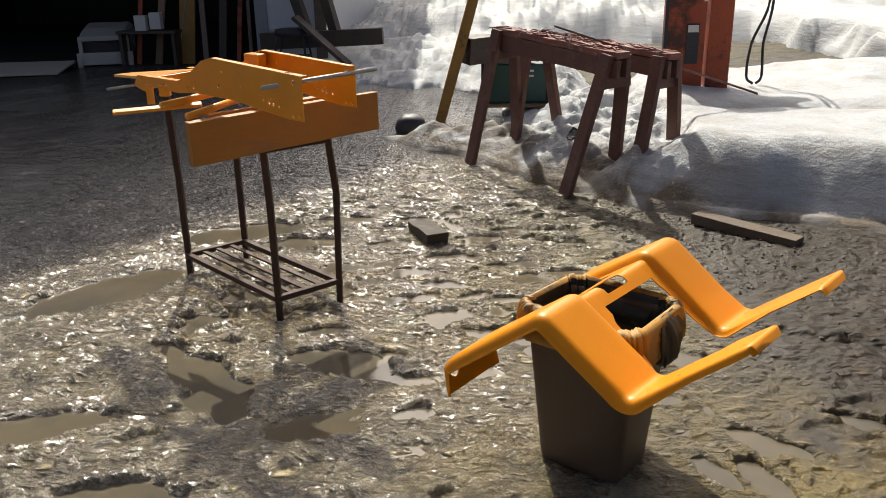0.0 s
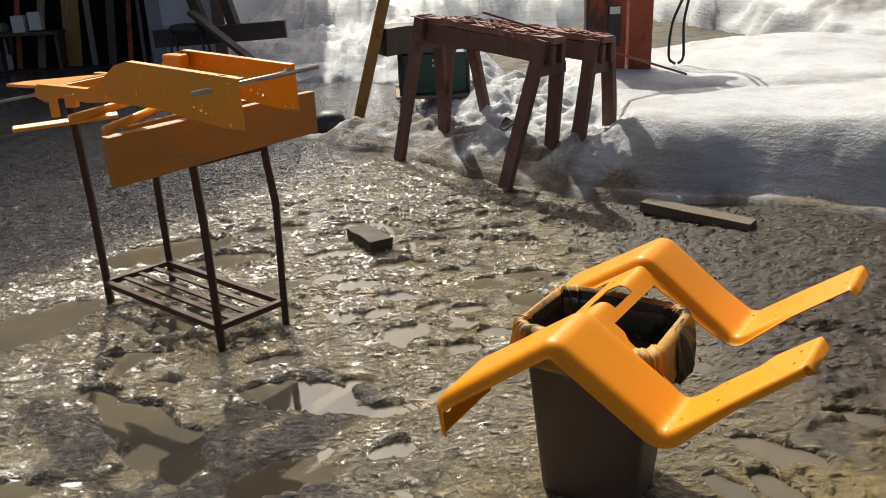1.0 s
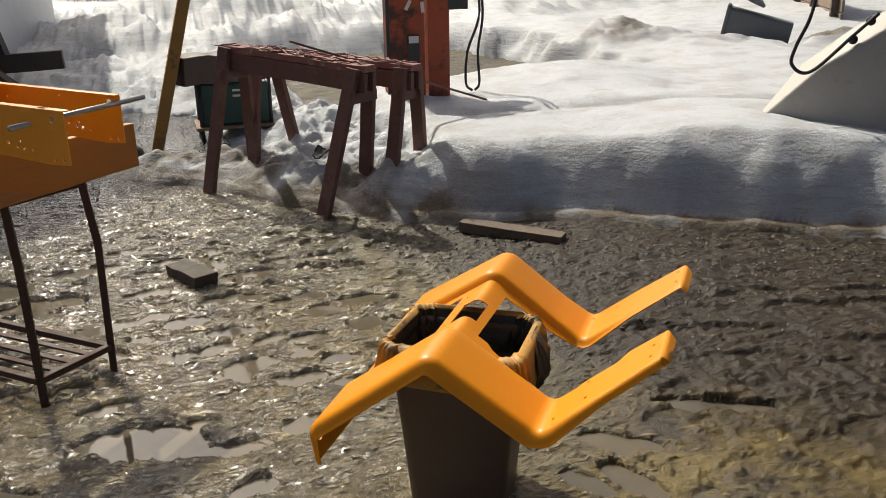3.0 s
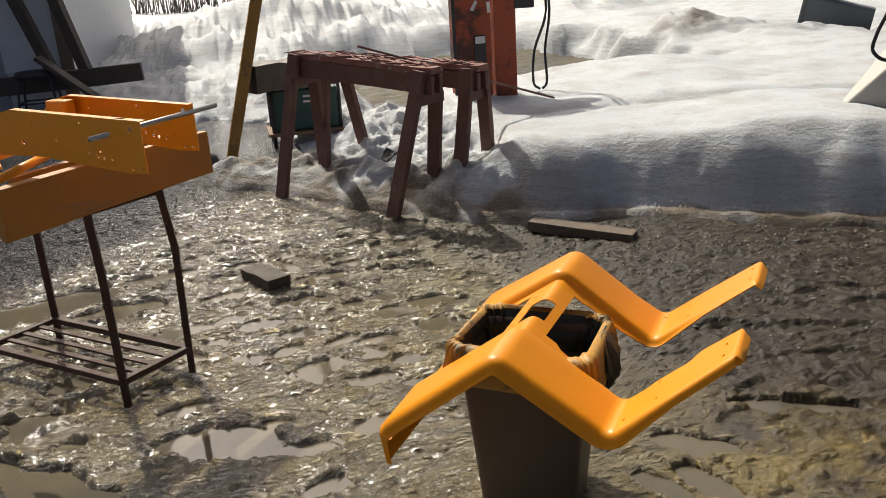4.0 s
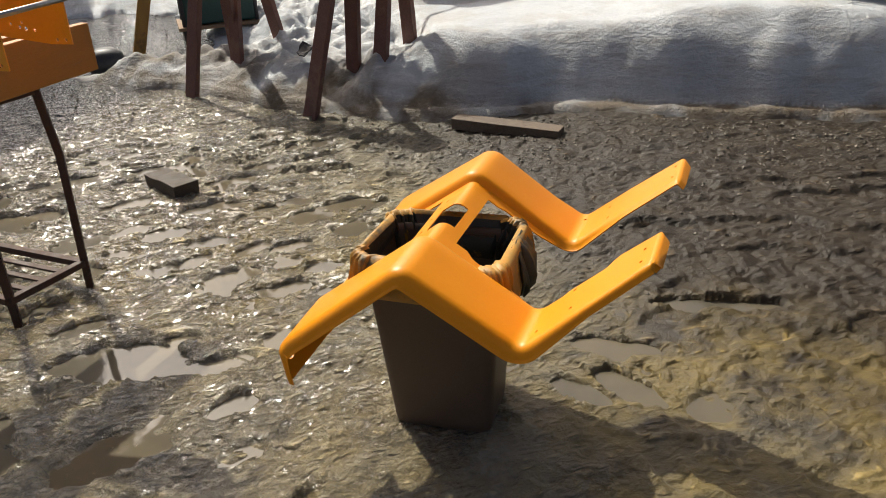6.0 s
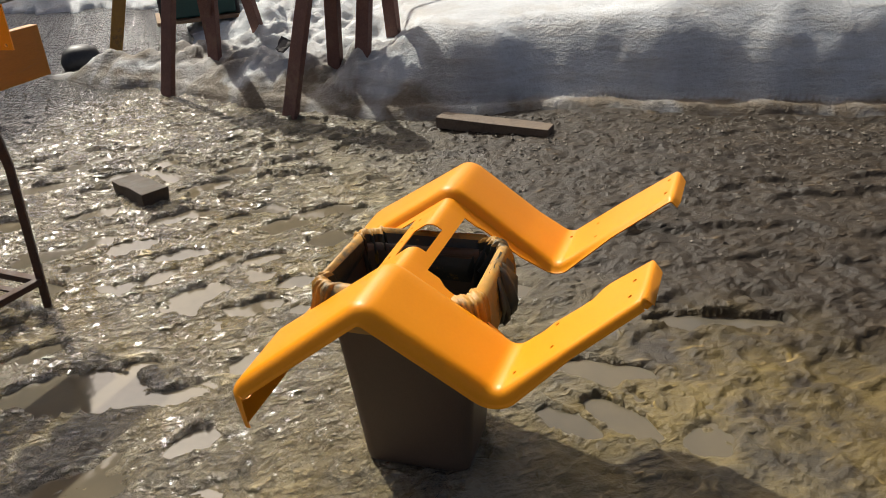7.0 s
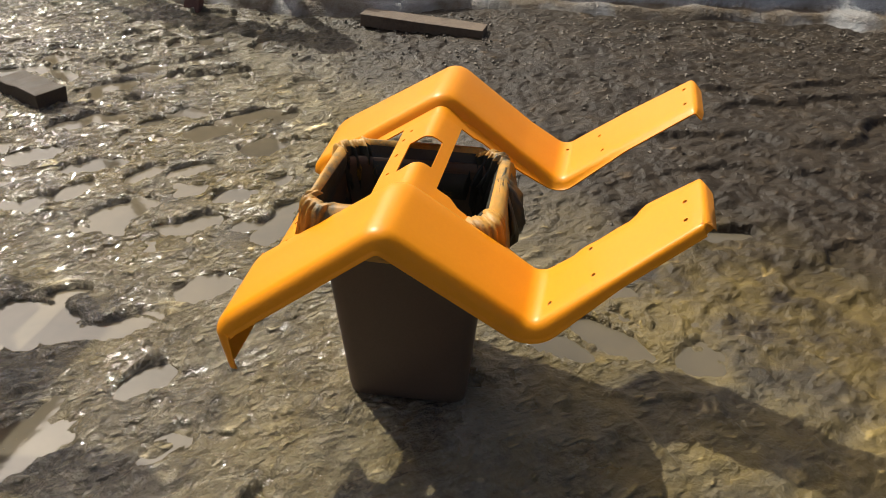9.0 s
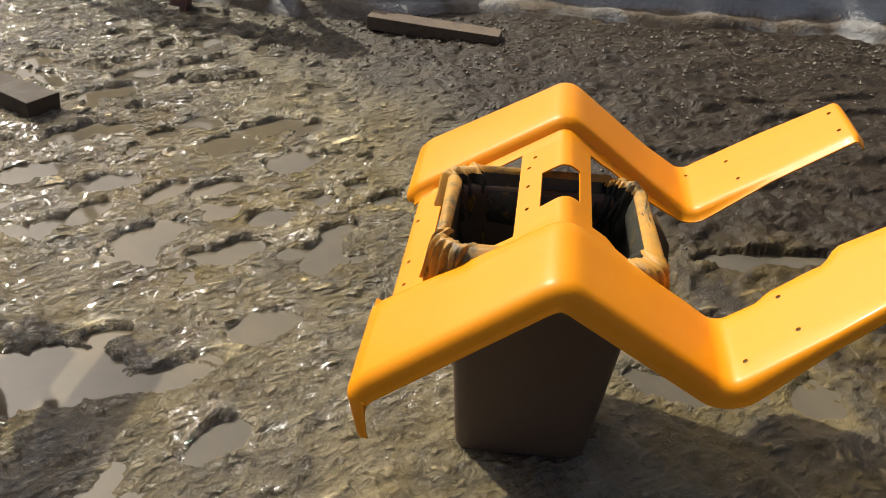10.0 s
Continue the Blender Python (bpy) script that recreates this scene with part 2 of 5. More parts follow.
    l.new(math_node(n, l, "ADD", r.outputs["Result"], east.outputs["Result"]), p.inputs["Roughness"])
    l.new(math_node(n, l, "MULTIPLY_ADD", east.outputs["Result"], -1.45), p.inputs["Specular IOR Level"])
    p.inputs["Specular IOR Level"].links[0].from_node.inputs[2].default_value = 0.78
    # a film of water on the soaked part
    film_wet = n.new("ShaderNodeMapRange")
    film_wet.inputs["From Min"].default_value = 1.1
    film_wet.inputs["From Max"].default_value = 0.0
    film_wet.inputs["To Max"].default_value = 0.9
    l.new(math_node(n, l, "ADD", sep.outputs["X"], math_node(n, l, "MULTIPLY", mid, 0.5)), film_wet.inputs["Value"])
    l.new(film_wet.outputs["Result"], p.inputs["Coat Weight"])
    p.inputs["Coat Roughness"].default_value = 0.075
    p.inputs["Coat IOR"].default_value = 1.7

    def wrinkle(scale, detail, warp, turn):
        """Sharp dragged creases."""
        mp = n.new("ShaderNodeMapping")
        mp.inputs["Rotation"].default_value = (0, 0, radians(turn))
        mp.inputs["Scale"].default_value = (0.55, 1.0, 1.0)
        l.new(pos, mp.inputs["Vector"])
        t = n.new("ShaderNodeTexNoise")
        t.noise_type = "RIDGED_MULTIFRACTAL"
        t.normalize = True
        t.inputs["Scale"].default_value = scale
        t.inputs["Detail"].default_value = detail
        t.inputs["Roughness"].default_value = 0.66
        t.inputs["Distortion"].default_value = warp
        l.new(mp.outputs["Vector"], t.inputs["Vector"])
        return t.outputs["Fac"]

    pick = n.new("ShaderNodeMapRange")
    pick.inputs["From Min"].default_value = 0.44
    pick.inputs["From Max"].default_value = 0.56
    l.new(big, pick.inputs["Value"])
    wr = n.new("ShaderNodeMixRGB")
    l.new(pick.outputs["Result"], wr.inputs["Fac"])
    l.new(wrinkle(12.0, 8, 0.35, 20), wr.inputs["Color1"])
    l.new(wrinkle(17.0, 8, 0.5, -35), wr.inputs["Color2"])
    hgt = math_node(n, l, "ADD", math_node(n, l, "MULTIPLY", fine, 0.5), math_node(n, l, "MULTIPLY", grit, 0.24))
    hgt = math_node(n, l, "ADD", hgt, math_node(n, l, "MULTIPLY", wr.outputs["Color"], 1.35))
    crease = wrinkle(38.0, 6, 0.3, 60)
    hgt = math_node(n, l, "ADD", hgt, math_node(n, l, "MULTIPLY", crease, 0.75))
    # wrinkle shade painted in: colour multiplied dark in creases, pale on ridges
    crease_shade = n.new("ShaderNodeMapRange")
    crease_shade.inputs["From Min"].default_value = 0.20
    crease_shade.inputs["From Max"].default_value = 0.50
    crease_shade.inputs["To Min"].default_value = 0.42
    crease_shade.inputs["To Max"].default_value = 2.0
    l.new(math_node(n, l, "ADD", math_node(n, l, "MULTIPLY", wr.outputs["Color"], 0.6), math_node(n, l, "MULTIPLY", crease, 0.4)), crease_shade.inputs["Value"])
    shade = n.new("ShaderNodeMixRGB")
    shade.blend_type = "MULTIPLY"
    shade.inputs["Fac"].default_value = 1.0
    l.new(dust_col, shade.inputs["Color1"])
    l.new(crease_shade.outputs["Result"], shade.inputs["Color2"])
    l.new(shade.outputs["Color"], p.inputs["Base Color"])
    bp = n.new("ShaderNodeBump")
    firm = n.new("ShaderNodeMapRange")
    firm.inputs["To Min"].default_value = 1.0
    firm.inputs["To Max"].default_value = 0.42
    l.new(soil.outputs["Result"], firm.inputs["Value"])
    l.new(firm.outputs["Result"], bp.inputs["Strength"])
    bp.inputs["Distance"].default_value = 0.040
    l.new(hgt, bp.inputs["Height"])
    l.new(bp.outputs["Normal"], p.inputs["Normal"])
    l.new(bp.outputs["Normal"], p.inputs["Coat Normal"])
    return m


def make_snow():
    m = bpy.data.materials.new("old_snow")
    m.use_nodes = True
    n, l = m.node_tree.nodes, m.node_tree.links
    p = n["Principled BSDF"]
    geo = n.new("ShaderNodeNewGeometry")
    pos = geo.outputs["Position"]
    mid = noise_node(n, l, pos, 2.2, 9, 0.7)
    fine = noise_node(n, l, pos, 30, 5, 0.7)
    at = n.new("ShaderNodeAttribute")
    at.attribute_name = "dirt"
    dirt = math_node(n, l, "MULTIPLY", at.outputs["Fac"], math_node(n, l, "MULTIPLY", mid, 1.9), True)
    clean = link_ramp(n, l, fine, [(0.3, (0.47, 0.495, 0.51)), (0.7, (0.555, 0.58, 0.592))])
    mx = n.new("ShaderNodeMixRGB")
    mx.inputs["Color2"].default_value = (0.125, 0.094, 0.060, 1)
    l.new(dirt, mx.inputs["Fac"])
    strata = n.new("ShaderNodeMapping")
    strata.inputs["Scale"].default_value = (1.6, 1.6, 11.0)
    l.new(pos, strata.inputs["Vector"])
    layer = noise_node(n, l, strata.outputs["Vector"], 2.0, 6, 0.6)
    grime = n.new("ShaderNodeMixRGB")
    grime.inputs["Color2"].default_value = (0.36, 0.335, 0.30, 1)
    grime_at = n.new("ShaderNodeMapRange")
    grime_at.inputs["From Min"].default_value = 0.46
    grime_at.inputs["From Max"].default_value = 0.66
    grime_at.inputs["To Max"].default_value = 0.55
    l.new(layer, grime_at.inputs["Value"])
    l.new(grime_at.outputs["Result"], grime.inputs["Fac"])
    l.new(clean, grime.inputs["Color1"])
    l.new(grime.outputs["Color"], mx.inputs["Color1"])
    l.new(mx.outputs["Color"], p.inputs["Base Color"])
    p.inputs["Roughness"].default_value = 0.55
    p.inputs["Specular IOR Level"].default_value = 0.3
    p.inputs["Subsurface Weight"].default_value = 0.45
    p.inputs["Subsurface Radius"].default_value = (0.09, 0.10, 0.11)
    bp = n.new("ShaderNodeBump")
    bp.inputs["Strength"].default_value = 0.6
    bp.inputs["Distance"].default_value = 0.03
    l.new(math_node(n, l, "ADD", math_node(n, l, "ADD", fine, mid), math_node(n, l, "MULTIPLY", layer, 0.9)), bp.inputs["Height"])
    l.new(bp.outputs["Normal"], p.inputs["Normal"])
    return m


def make_water():
    m = bpy.data.materials.new("muddy_water")
    m.use_nodes = True
    n, l = m.node_tree.nodes, m.node_tree.links
    p = n["Principled BSDF"]
    geo = n.new("ShaderNodeNewGeometry")
    f = noise_node(n, l, geo.outputs["Position"], 2.0, 5)
    l.new(link_ramp(n, l, f, [(0.35, (0.095, 0.084, 0.064)), (0.65, (0.150, 0.124, 0.080))]), p.inputs["Base Color"])
    p.inputs["Roughness"].default_value = 0.05
    p.inputs["IOR"].default_value = 1.40
    bp = n.new("ShaderNodeBump")
    bp.inputs["Strength"].default_value = 0.05
    bp.inputs["Distance"].default_value = 0.01
    l.new(noise_node(n, l, geo.outputs["Position"], 9, 3), bp.inputs["Height"])
    l.new(bp.outputs["Normal"], p.inputs["Normal"])
    return m


M_MUD, M_SNOW, M_WATER = make_mud(), make_snow(), make_water()


# ---- building blocks ----
def part(name, bm, material, parent=None, label="", smooth=False):
    """Links a bmesh as one mesh object, under a thing if one is given."""
    bmesh.ops.recalc_face_normals(bm, faces=list(bm.faces))
    me = bpy.data.meshes.new(name)
    bm.to_mesh(me)
    bm.free()
    for mt in (material if isinstance(material, (list, tuple)) else [material]):
        me.materials.append(mt)
    if smooth:
        me.polygons.foreach_set("use_smooth", [True] * len(me.polygons))
    ob = new(name, me)
    if parent is not None:
        ob.parent = parent
    return tagged(ob, label)


def thing(name, label, category, at=(0, 0, 0), rz=0.0, group="", kind=""):
    ob = new(name)
    ob.matrix_basis = pose(*at, 0, 0, rz)
    return tagged(ob, label, category, group, kind)


def frame_to(a, b, twist=0.0, ref=None):
    """A turn whose z axis points from a to b, and whose x axis lies level, or along ref."""
    d = (Vector(b) - Vector(a)).normalized()
    if ref is not None:
        up = d.cross(Vector(ref)).normalized()
        side = up.cross(d)
    else:
        side = Vector((0, 0, 1)).cross(d) if abs(d.z) < 0.98 else Vector((1, 0, 0))
        side.normalize()
        up = d.cross(side)
    m = Matrix((side, up, d)).transposed().to_4x4()
    return Matrix.Translation(a) @ m @ Matrix.Rotation(radians(twist), 4, "Z")


def box_bm(out, sx, sy, sz, m=None, bevel=0.004, rough=0.0, cuts=0):
    """A bevelled box centred on the origin, moved by m; rough shakes its corners."""
    bm = bmesh.new()
    bmesh.ops.create_cube(bm, size=1.0, matrix=Matrix.Diagonal((sx, sy, sz, 1)))
    if cuts:
        es = [e for e in bm.edges if abs((e.verts[0].co - e.verts[1].co).z) > sz * 0.5]
        bmesh.ops.subdivide_edges(bm, edges=es, cuts=cuts, use_grid_fill=True)
    if rough:
        for v in bm.verts:
            v.co += Vector([random.uniform(-rough, rough) for _ in range(3)])
    if bevel:
        es = [e for e in bm.edges if len(e.link_faces) == 2 and e.calc_face_angle(0) > 0.6]
        bmesh.ops.bevel(bm, geom=es, offset=bevel, segments=2, affect="EDGES", profile=0.5)
    if m is not None:
        bmesh.ops.transform(bm, matrix=m, verts=list(bm.verts))
    me = bpy.data.meshes.new("piece")
    bm.to_mesh(me)
    bm.free()
    out.from_mesh(me)
    bpy.data.meshes.remove(me)


def beam_bm(bm, a, b, w, d, twist=0.0, bevel=0.004, rough=0.002, cuts=3, ref=None):
    """A timber of section w (level, or along ref) by d from a to b."""
    a, b = Vector(a), Vector(b)
    n = (b - a).length
    box_bm(bm, w, d, n, frame_to(a, b, twist, ref) @ Matrix.Translation((0, 0, n / 2)), bevel, rough, cuts)


def beam(name, a, b, w, d, material, parent=None, twist=0.0, label="", bevel=0.004, rough=0.002, cuts=3, ref=None):
    bm = bmesh.new()
    beam_bm(bm, a, b, w, d, twist, bevel, rough, cuts, ref)
    return part(name, bm, material, parent, label)


def tube_bm(bm, pts, r, seg=12, cap=True, hollow=0.0):
    """A round bar along points; r is one radius, or one per point."""
    pts = [Vector(p) for p in pts]
    rs = r if isinstance(r, (list, tuple)) else [r] * len(pts)
    loops = []
    for i, p in enumerate(pts):
        d = (pts[min(i + 1, len(pts) - 1)] - pts[max(i - 1, 0)]).normalized()
        m = frame_to((0, 0, 0), d)
        loops.append([bm.verts.new(p + m @ Vector((rs[i] * math.cos(k * math.tau / seg), rs[i] * math.sin(k * math.tau / seg), 0))) for k in range(seg)])
    for a, b in zip(loops, loops[1:]):
        for k in range(seg):
            bm.faces.new((a[k], a[(k + 1) % seg], b[(k + 1) % seg], b[k]))
    if cap:
        bm.faces.new(loops[0][::-1])
        bm.faces.new(loops[-1])
    return loops


def tube(name, pts, r, material, parent=None, label="", seg=12):
    bm = bmesh.new()
    tube_bm(bm, pts, r, seg)
    return part(name, bm, material, parent, label, smooth=True)


def sweep(points, steps=24):
    """Smooth points along a Catmull-Rom line."""
    pts = [Vector(p) for p in points]
    pts = [2 * pts[0] - pts[1]] + pts + [2 * pts[-1] - pts[-2]]
    out = []
    for i in range(1, len(pts) - 2):
        for k in range(steps // (len(pts) - 3) + 1):
            t = k / (steps // (len(pts) - 3) + 1)
            a, b, c, d = pts[i - 1 : i + 3]
            out.append(0.5 * (2 * b + (c - a) * t + (2 * a - 5 * b + 4 * c - d) * t * t + (3 * b - a - 3 * c + d) * t ** 3))
    return out + [pts[-2]]


def rounded_rect(sx, sy, r, seg=5):
    """Points round a rectangle with rounded corners, anticlockwise."""
    out = []
    for cx, cy, a0 in ((sx / 2 - r, sy / 2 - r, 0), (-sx / 2 + r, sy / 2 - r, 90), (-sx / 2 + r, -sy / 2 + r, 180), (sx / 2 - r, -sy / 2 + r, 270)):
        for k in range(seg + 1):
            a = radians(a0 + 90 * k / seg)
            out.append((cx + r * math.cos(a), cy + r * math.sin(a)))
    return out


def loft_bm(bm, loops, cap_first=True, cap_last=True):
    vs = [[bm.verts.new(p) for p in lp] for lp in loops]
    k = len(vs[0])
    for a, b in zip(vs, vs[1:]):
        for i in range(k):
            bm.faces.new((a[i], a[(i + 1) % k], b[(i + 1) % k], b[i]))
    if cap_first:
        bm.faces.new(vs[0][::-1])
    if cap_last:
        bm.faces.new(vs[-1])
    return vs


def plate_bm(bm, outline, thick, m):
    """A flat plate: an outline in its own x, y, thick along z, moved by m."""
    lo = [bm.verts.new(m @ Vector((x, y, -thick / 2))) for x, y in outline]
    hi = [bm.verts.new(m @ Vector((x, y, thick / 2))) for x, y in outline]
    k = len(outline)
    bm.faces.new(lo[::-1])
    bm.faces.new(hi)
    for i in range(k):
        bm.faces.new((lo[i], lo[(i + 1) % k], hi[(i + 1) % k], hi[i]))


# ---- noise on arrays, for the terrain ----
def value_noise(x, y, seed):
    """Smooth noise from 0 to 1 on a lattice of one metre."""
    xi, yi = np.floor(x).astype(np.int64), np.floor(y).astype(np.int64)
    fx, fy = x - xi, y - yi
    fx, fy = fx * fx * fx * (fx * (6 * fx - 15) + 10), fy * fy * fy * (fy * (6 * fy - 15) + 10)

    def h(i, j):
        k = (i * 374761393 + j * 668265263 + seed * 1442695041) & 0x7FFFFFFF
        k = ((k ^ (k >> 13)) * 1274126177) & 0x7FFFFFFF
        return ((k ^ (k >> 16)) & 0xFFFF) / 65535.0

    a, b, c, d = h(xi, yi), h(xi + 1, yi), h(xi, yi + 1), h(xi + 1, yi + 1)
    return (a * (1 - fx) + b * fx) * (1 - fy) + (c * (1 - fx) + d * fx) * fy


def fbm(x, y, seed, octaves=4, gain=0.5):
    out, amp, tot = 0, 1.0, 0
    for k in range(octaves):
        out = out + amp * (value_noise(x * 2 ** k + 13.7 * k, y * 2 ** k - 7.1 * k, seed + k) - 0.5)
        tot += amp
        amp *= gain
    return out / tot * 2


def graded(lo, hi, step, out_lo, out_hi, grow=1.25):
    """Even steps from lo to hi, then growing ones out to out_lo and out_hi."""
    mid = list(np.arange(lo, hi, step))
    s, left, v = step, [], lo
    while v > out_lo:
        s *= grow
        v -= s
        left.append(v)
    s, right, v = step, [], mid[-1]
    while v < out_hi:
        s *= grow
        v += s
        right.append(v)
    return np.array(left[::-1] + mid + right)


def sheet(name, xs, ys, z, material, attr=None, keep=None):
    """A grid mesh over xs, ys with heights z."""
    X, Y = np.meshgrid(xs, ys)
    me = bpy.data.meshes.new(name)
    nx, ny = len(xs), len(ys)
    i = np.arange(nx * ny).reshape(ny, nx)
    quads = np.stack([i[:-1, :-1], i[:-1, 1:], i[1:, 1:], i[1:, :-1]], -1).reshape(-1, 4)
    if keep is not None:
        k = keep.ravel()
        quads = quads[k[quads].any(1)]
    me.vertices.add(nx * ny)
    me.vertices.foreach_set("co", np.stack([X, Y, z], -1).astype(np.float32).ravel())
    me.loops.add(quads.size)
    me.loops.foreach_set("vertex_index", quads.ravel().astype(np.int32))
    me.polygons.add(len(quads))
    me.polygons.foreach_set("loop_start", np.arange(0, quads.size, 4, dtype=np.int32))
    me.polygons.foreach_set("use_smooth", np.ones(len(quads), bool))
    me.update(calc_edges=True)
    if attr is not None:
        a = me.attributes.new("dirt", "FLOAT", "POINT")
        a.data.foreach_set("value", attr.astype(np.float32).ravel())
    me.materials.append(material)
    return new(name, me)


# ---- the ground ----
SNOW_EDGE = [(-30, 13.0), (-2.4, 9.4), (-1.3, 8.1), (-0.6, 7.40), (0.0, 6.75), (0.5, 6.15), (0.77, 5.74), (1.1, 5.46), (1.38, 5.22), (2.2, 4.92), (2.8, 4.56),
             (3.34, 4.17), (3.8, 3.90), (6.0, 2.7), (12.0, 0.0), (60, -30)]
EX, EY = np.array(SNOW_EDGE).T


def behind_edge(x, y):
    """Rough distance behind the foot of the near snow bank."""
    wob = 0.10 * fbm(x * 2.2, y * 2.2, 51, 2)
    return (y - np.interp(x, EX, EY)) * 0.80 + wob


# puddles: x, y, half length, half width, turn in degrees, depth
PUDDLES = [(-0.42, 3.24, 0.24, 0.12, -20, 0.038), (-0.14, 3.10, 0.10, 0.04, -10, 0.03), (-1.80, 3.98, 0.42, 0.20, 48, 0.040), (-1.32, 4.95, 0.34, 0.17, 20, 0.036), (-1.02, 3.98, 0.2, 0.09, 40, 0.034), (-0.55, 3.55, 0.12, 0.06, 10, 0.03), (-1.15, 3.62, 0.16, 0.07, 30, 0.03), (-0.95, 4.75, 0.22, 0.09, 10, 0.034),
           (-0.95, 3.05, 0.34, 0.12, -50, 0.036), (-0.45, 2.75, 0.2, 0.10, 20, 0.02), (0.56, 3.98, 0.10, 0.05, 0, 0.03), (0.28, 3.93, 0.10, 0.05, 5, 0.03),
           (0.42, 4.22, 0.13, 0.06, 0, 0.03), (0.62, 4.28, 0.13, 0.06, 10, 0.03), (0.36, 3.68, 0.08, 0.05, 0, 0.028), (0.20, 3.55, 0.08, 0.045, 10, 0.028),
           (-0.05, 4.12, 0.12, 0.06, -10, 0.028), (-0.25, 4.3, 0.12, 0.06, 10, 0.028), (-0.10, 4.52, 0.10, 0.05, 0, 0.028), (0.0, 3.75, 0.12, 0.06, 10, 0.028),
           (-0.15, 3.95, 0.10, 0.05, 30, 0.026), (-0.42, 4.75, 0.13, 0.06, 20, 0.026), (-0.25, 5.2, 0.18, 0.07, 0, 0.026), (0.12, 4.85, 0.14, 0.06, 0, 0.024),
           (-0.75, 5.2, 0.25, 0.08, 10, 0.026), (0.15, 3.18, 0.10, 0.06, 0, 0.024), (1.26, 2.28, 0.08, 0.07, 20, 0.017), (1.45, 2.12, 0.07, 0.08, 10, 0.015),
           (1.62, 2.78, 0.22, 0.05, -25, 0.025), (1.15, 2.68, 0.14, 0.06, -30, 0.026), (1.08, 2.47, 0.05, 0.13, 25, 0.028), (0.93, 2.50, 0.05, 0.12, 25, 0.026),
           (-1.5, 2.7, 0.25, 0.12, 20, 0.022), (-1.0, 2.3, 0.2, 0.1, 0, 0.022), (-0.1, 2.85, 0.09, 0.05, 20, 0.024), (0.95, 3.35, 0.22, 0.08, -30, 0.022),
           (0.30, 5.0, 0.14, 0.05, 0, 0.024), (-1.2, 4.35, 0.2, 0.07, 0, 0.024), (-0.6, 4.35, 0.16, 0.07, 10, 0.024), (0.05, 2.35, 0.06, 0.03, 30, 0.018),
           (0.8, 3.0, 0.13, 0.06, -30, 0.022)]
WATER_Z = -0.021


def boot_prints():
    """Soles pressed all over the soaked middle of the yard: x, y, half length, half width, turn, depth."""
    r = random.Random(11)
    out = []
    for _ in range(150):
        x, y = r.uniform(-1.3, 1.0), r.uniform(3.3, 5.7)
        if abs(x + 0.15) < 0.18 and abs(y - 4.86) < 0.18:
            continue
        a = r.uniform(0.045, 0.10)
        out.append((x, y, a, a * r.uniform(0.42, 0.6), r.gauss(0, 28), r.uniform(0.012, 0.032)))
    for _ in range(60):
        x, y = r.uniform(-2.4, 0.3), r.uniform(1.9, 3.6)
        a = r.uniform(0.06, 0.13)
        out.append((x, y, a, a * r.uniform(0.4, 0.6), r.gauss(15, 35), r.uniform(0.004, 0.018)))
    for _ in range(26):
        x, y = r.uniform(0.95, 2.3), r.uniform(1.7, 2.9)
        a = r.uniform(0.06, 0.13)
        out.append((x, y, a, a * r.uniform(0.45, 0.7), r.gauss(-20, 40), r.uniform(0.004, 0.014)))
    return out


def pressed(h, x, y, prints):
    """Hollows with raised rims pressed into the heights h."""
    ragged = 0.42 * fbm(x * 10, y * 10, 71, 4, 0.6)
    for px, py, a, b, turn, deep in prints:
        m = max(a, b) * 1.9
        sel = (np.abs(x - px) < m) & (np.abs(y - py) < m)
        if not sel.any():
            continue
        xs_, ys_ = x[sel], y[sel]
        ct, st = math.cos(radians(turn)), math.sin(radians(turn))
        qx, qy = ((xs_ - px) * ct + (ys_ - py) * st) / a, (-(xs_ - px) * st + (ys_ - py) * ct) / b
        q = np.sqrt(qx * qx + qy * qy) + ragged[sel]
        dip = np.clip((1.10 - q) / 0.25, 0, 1)
        dip = dip * dip * (3 - 2 * dip)
        rim = np.exp(-((q - 1.22) / 0.15) ** 2)
        h[sel] = h[sel] * (1 - 0.8 * dip) - deep * 1.15 * dip + 0.0025 * rim
    return h


PRINTS = boot_prints()


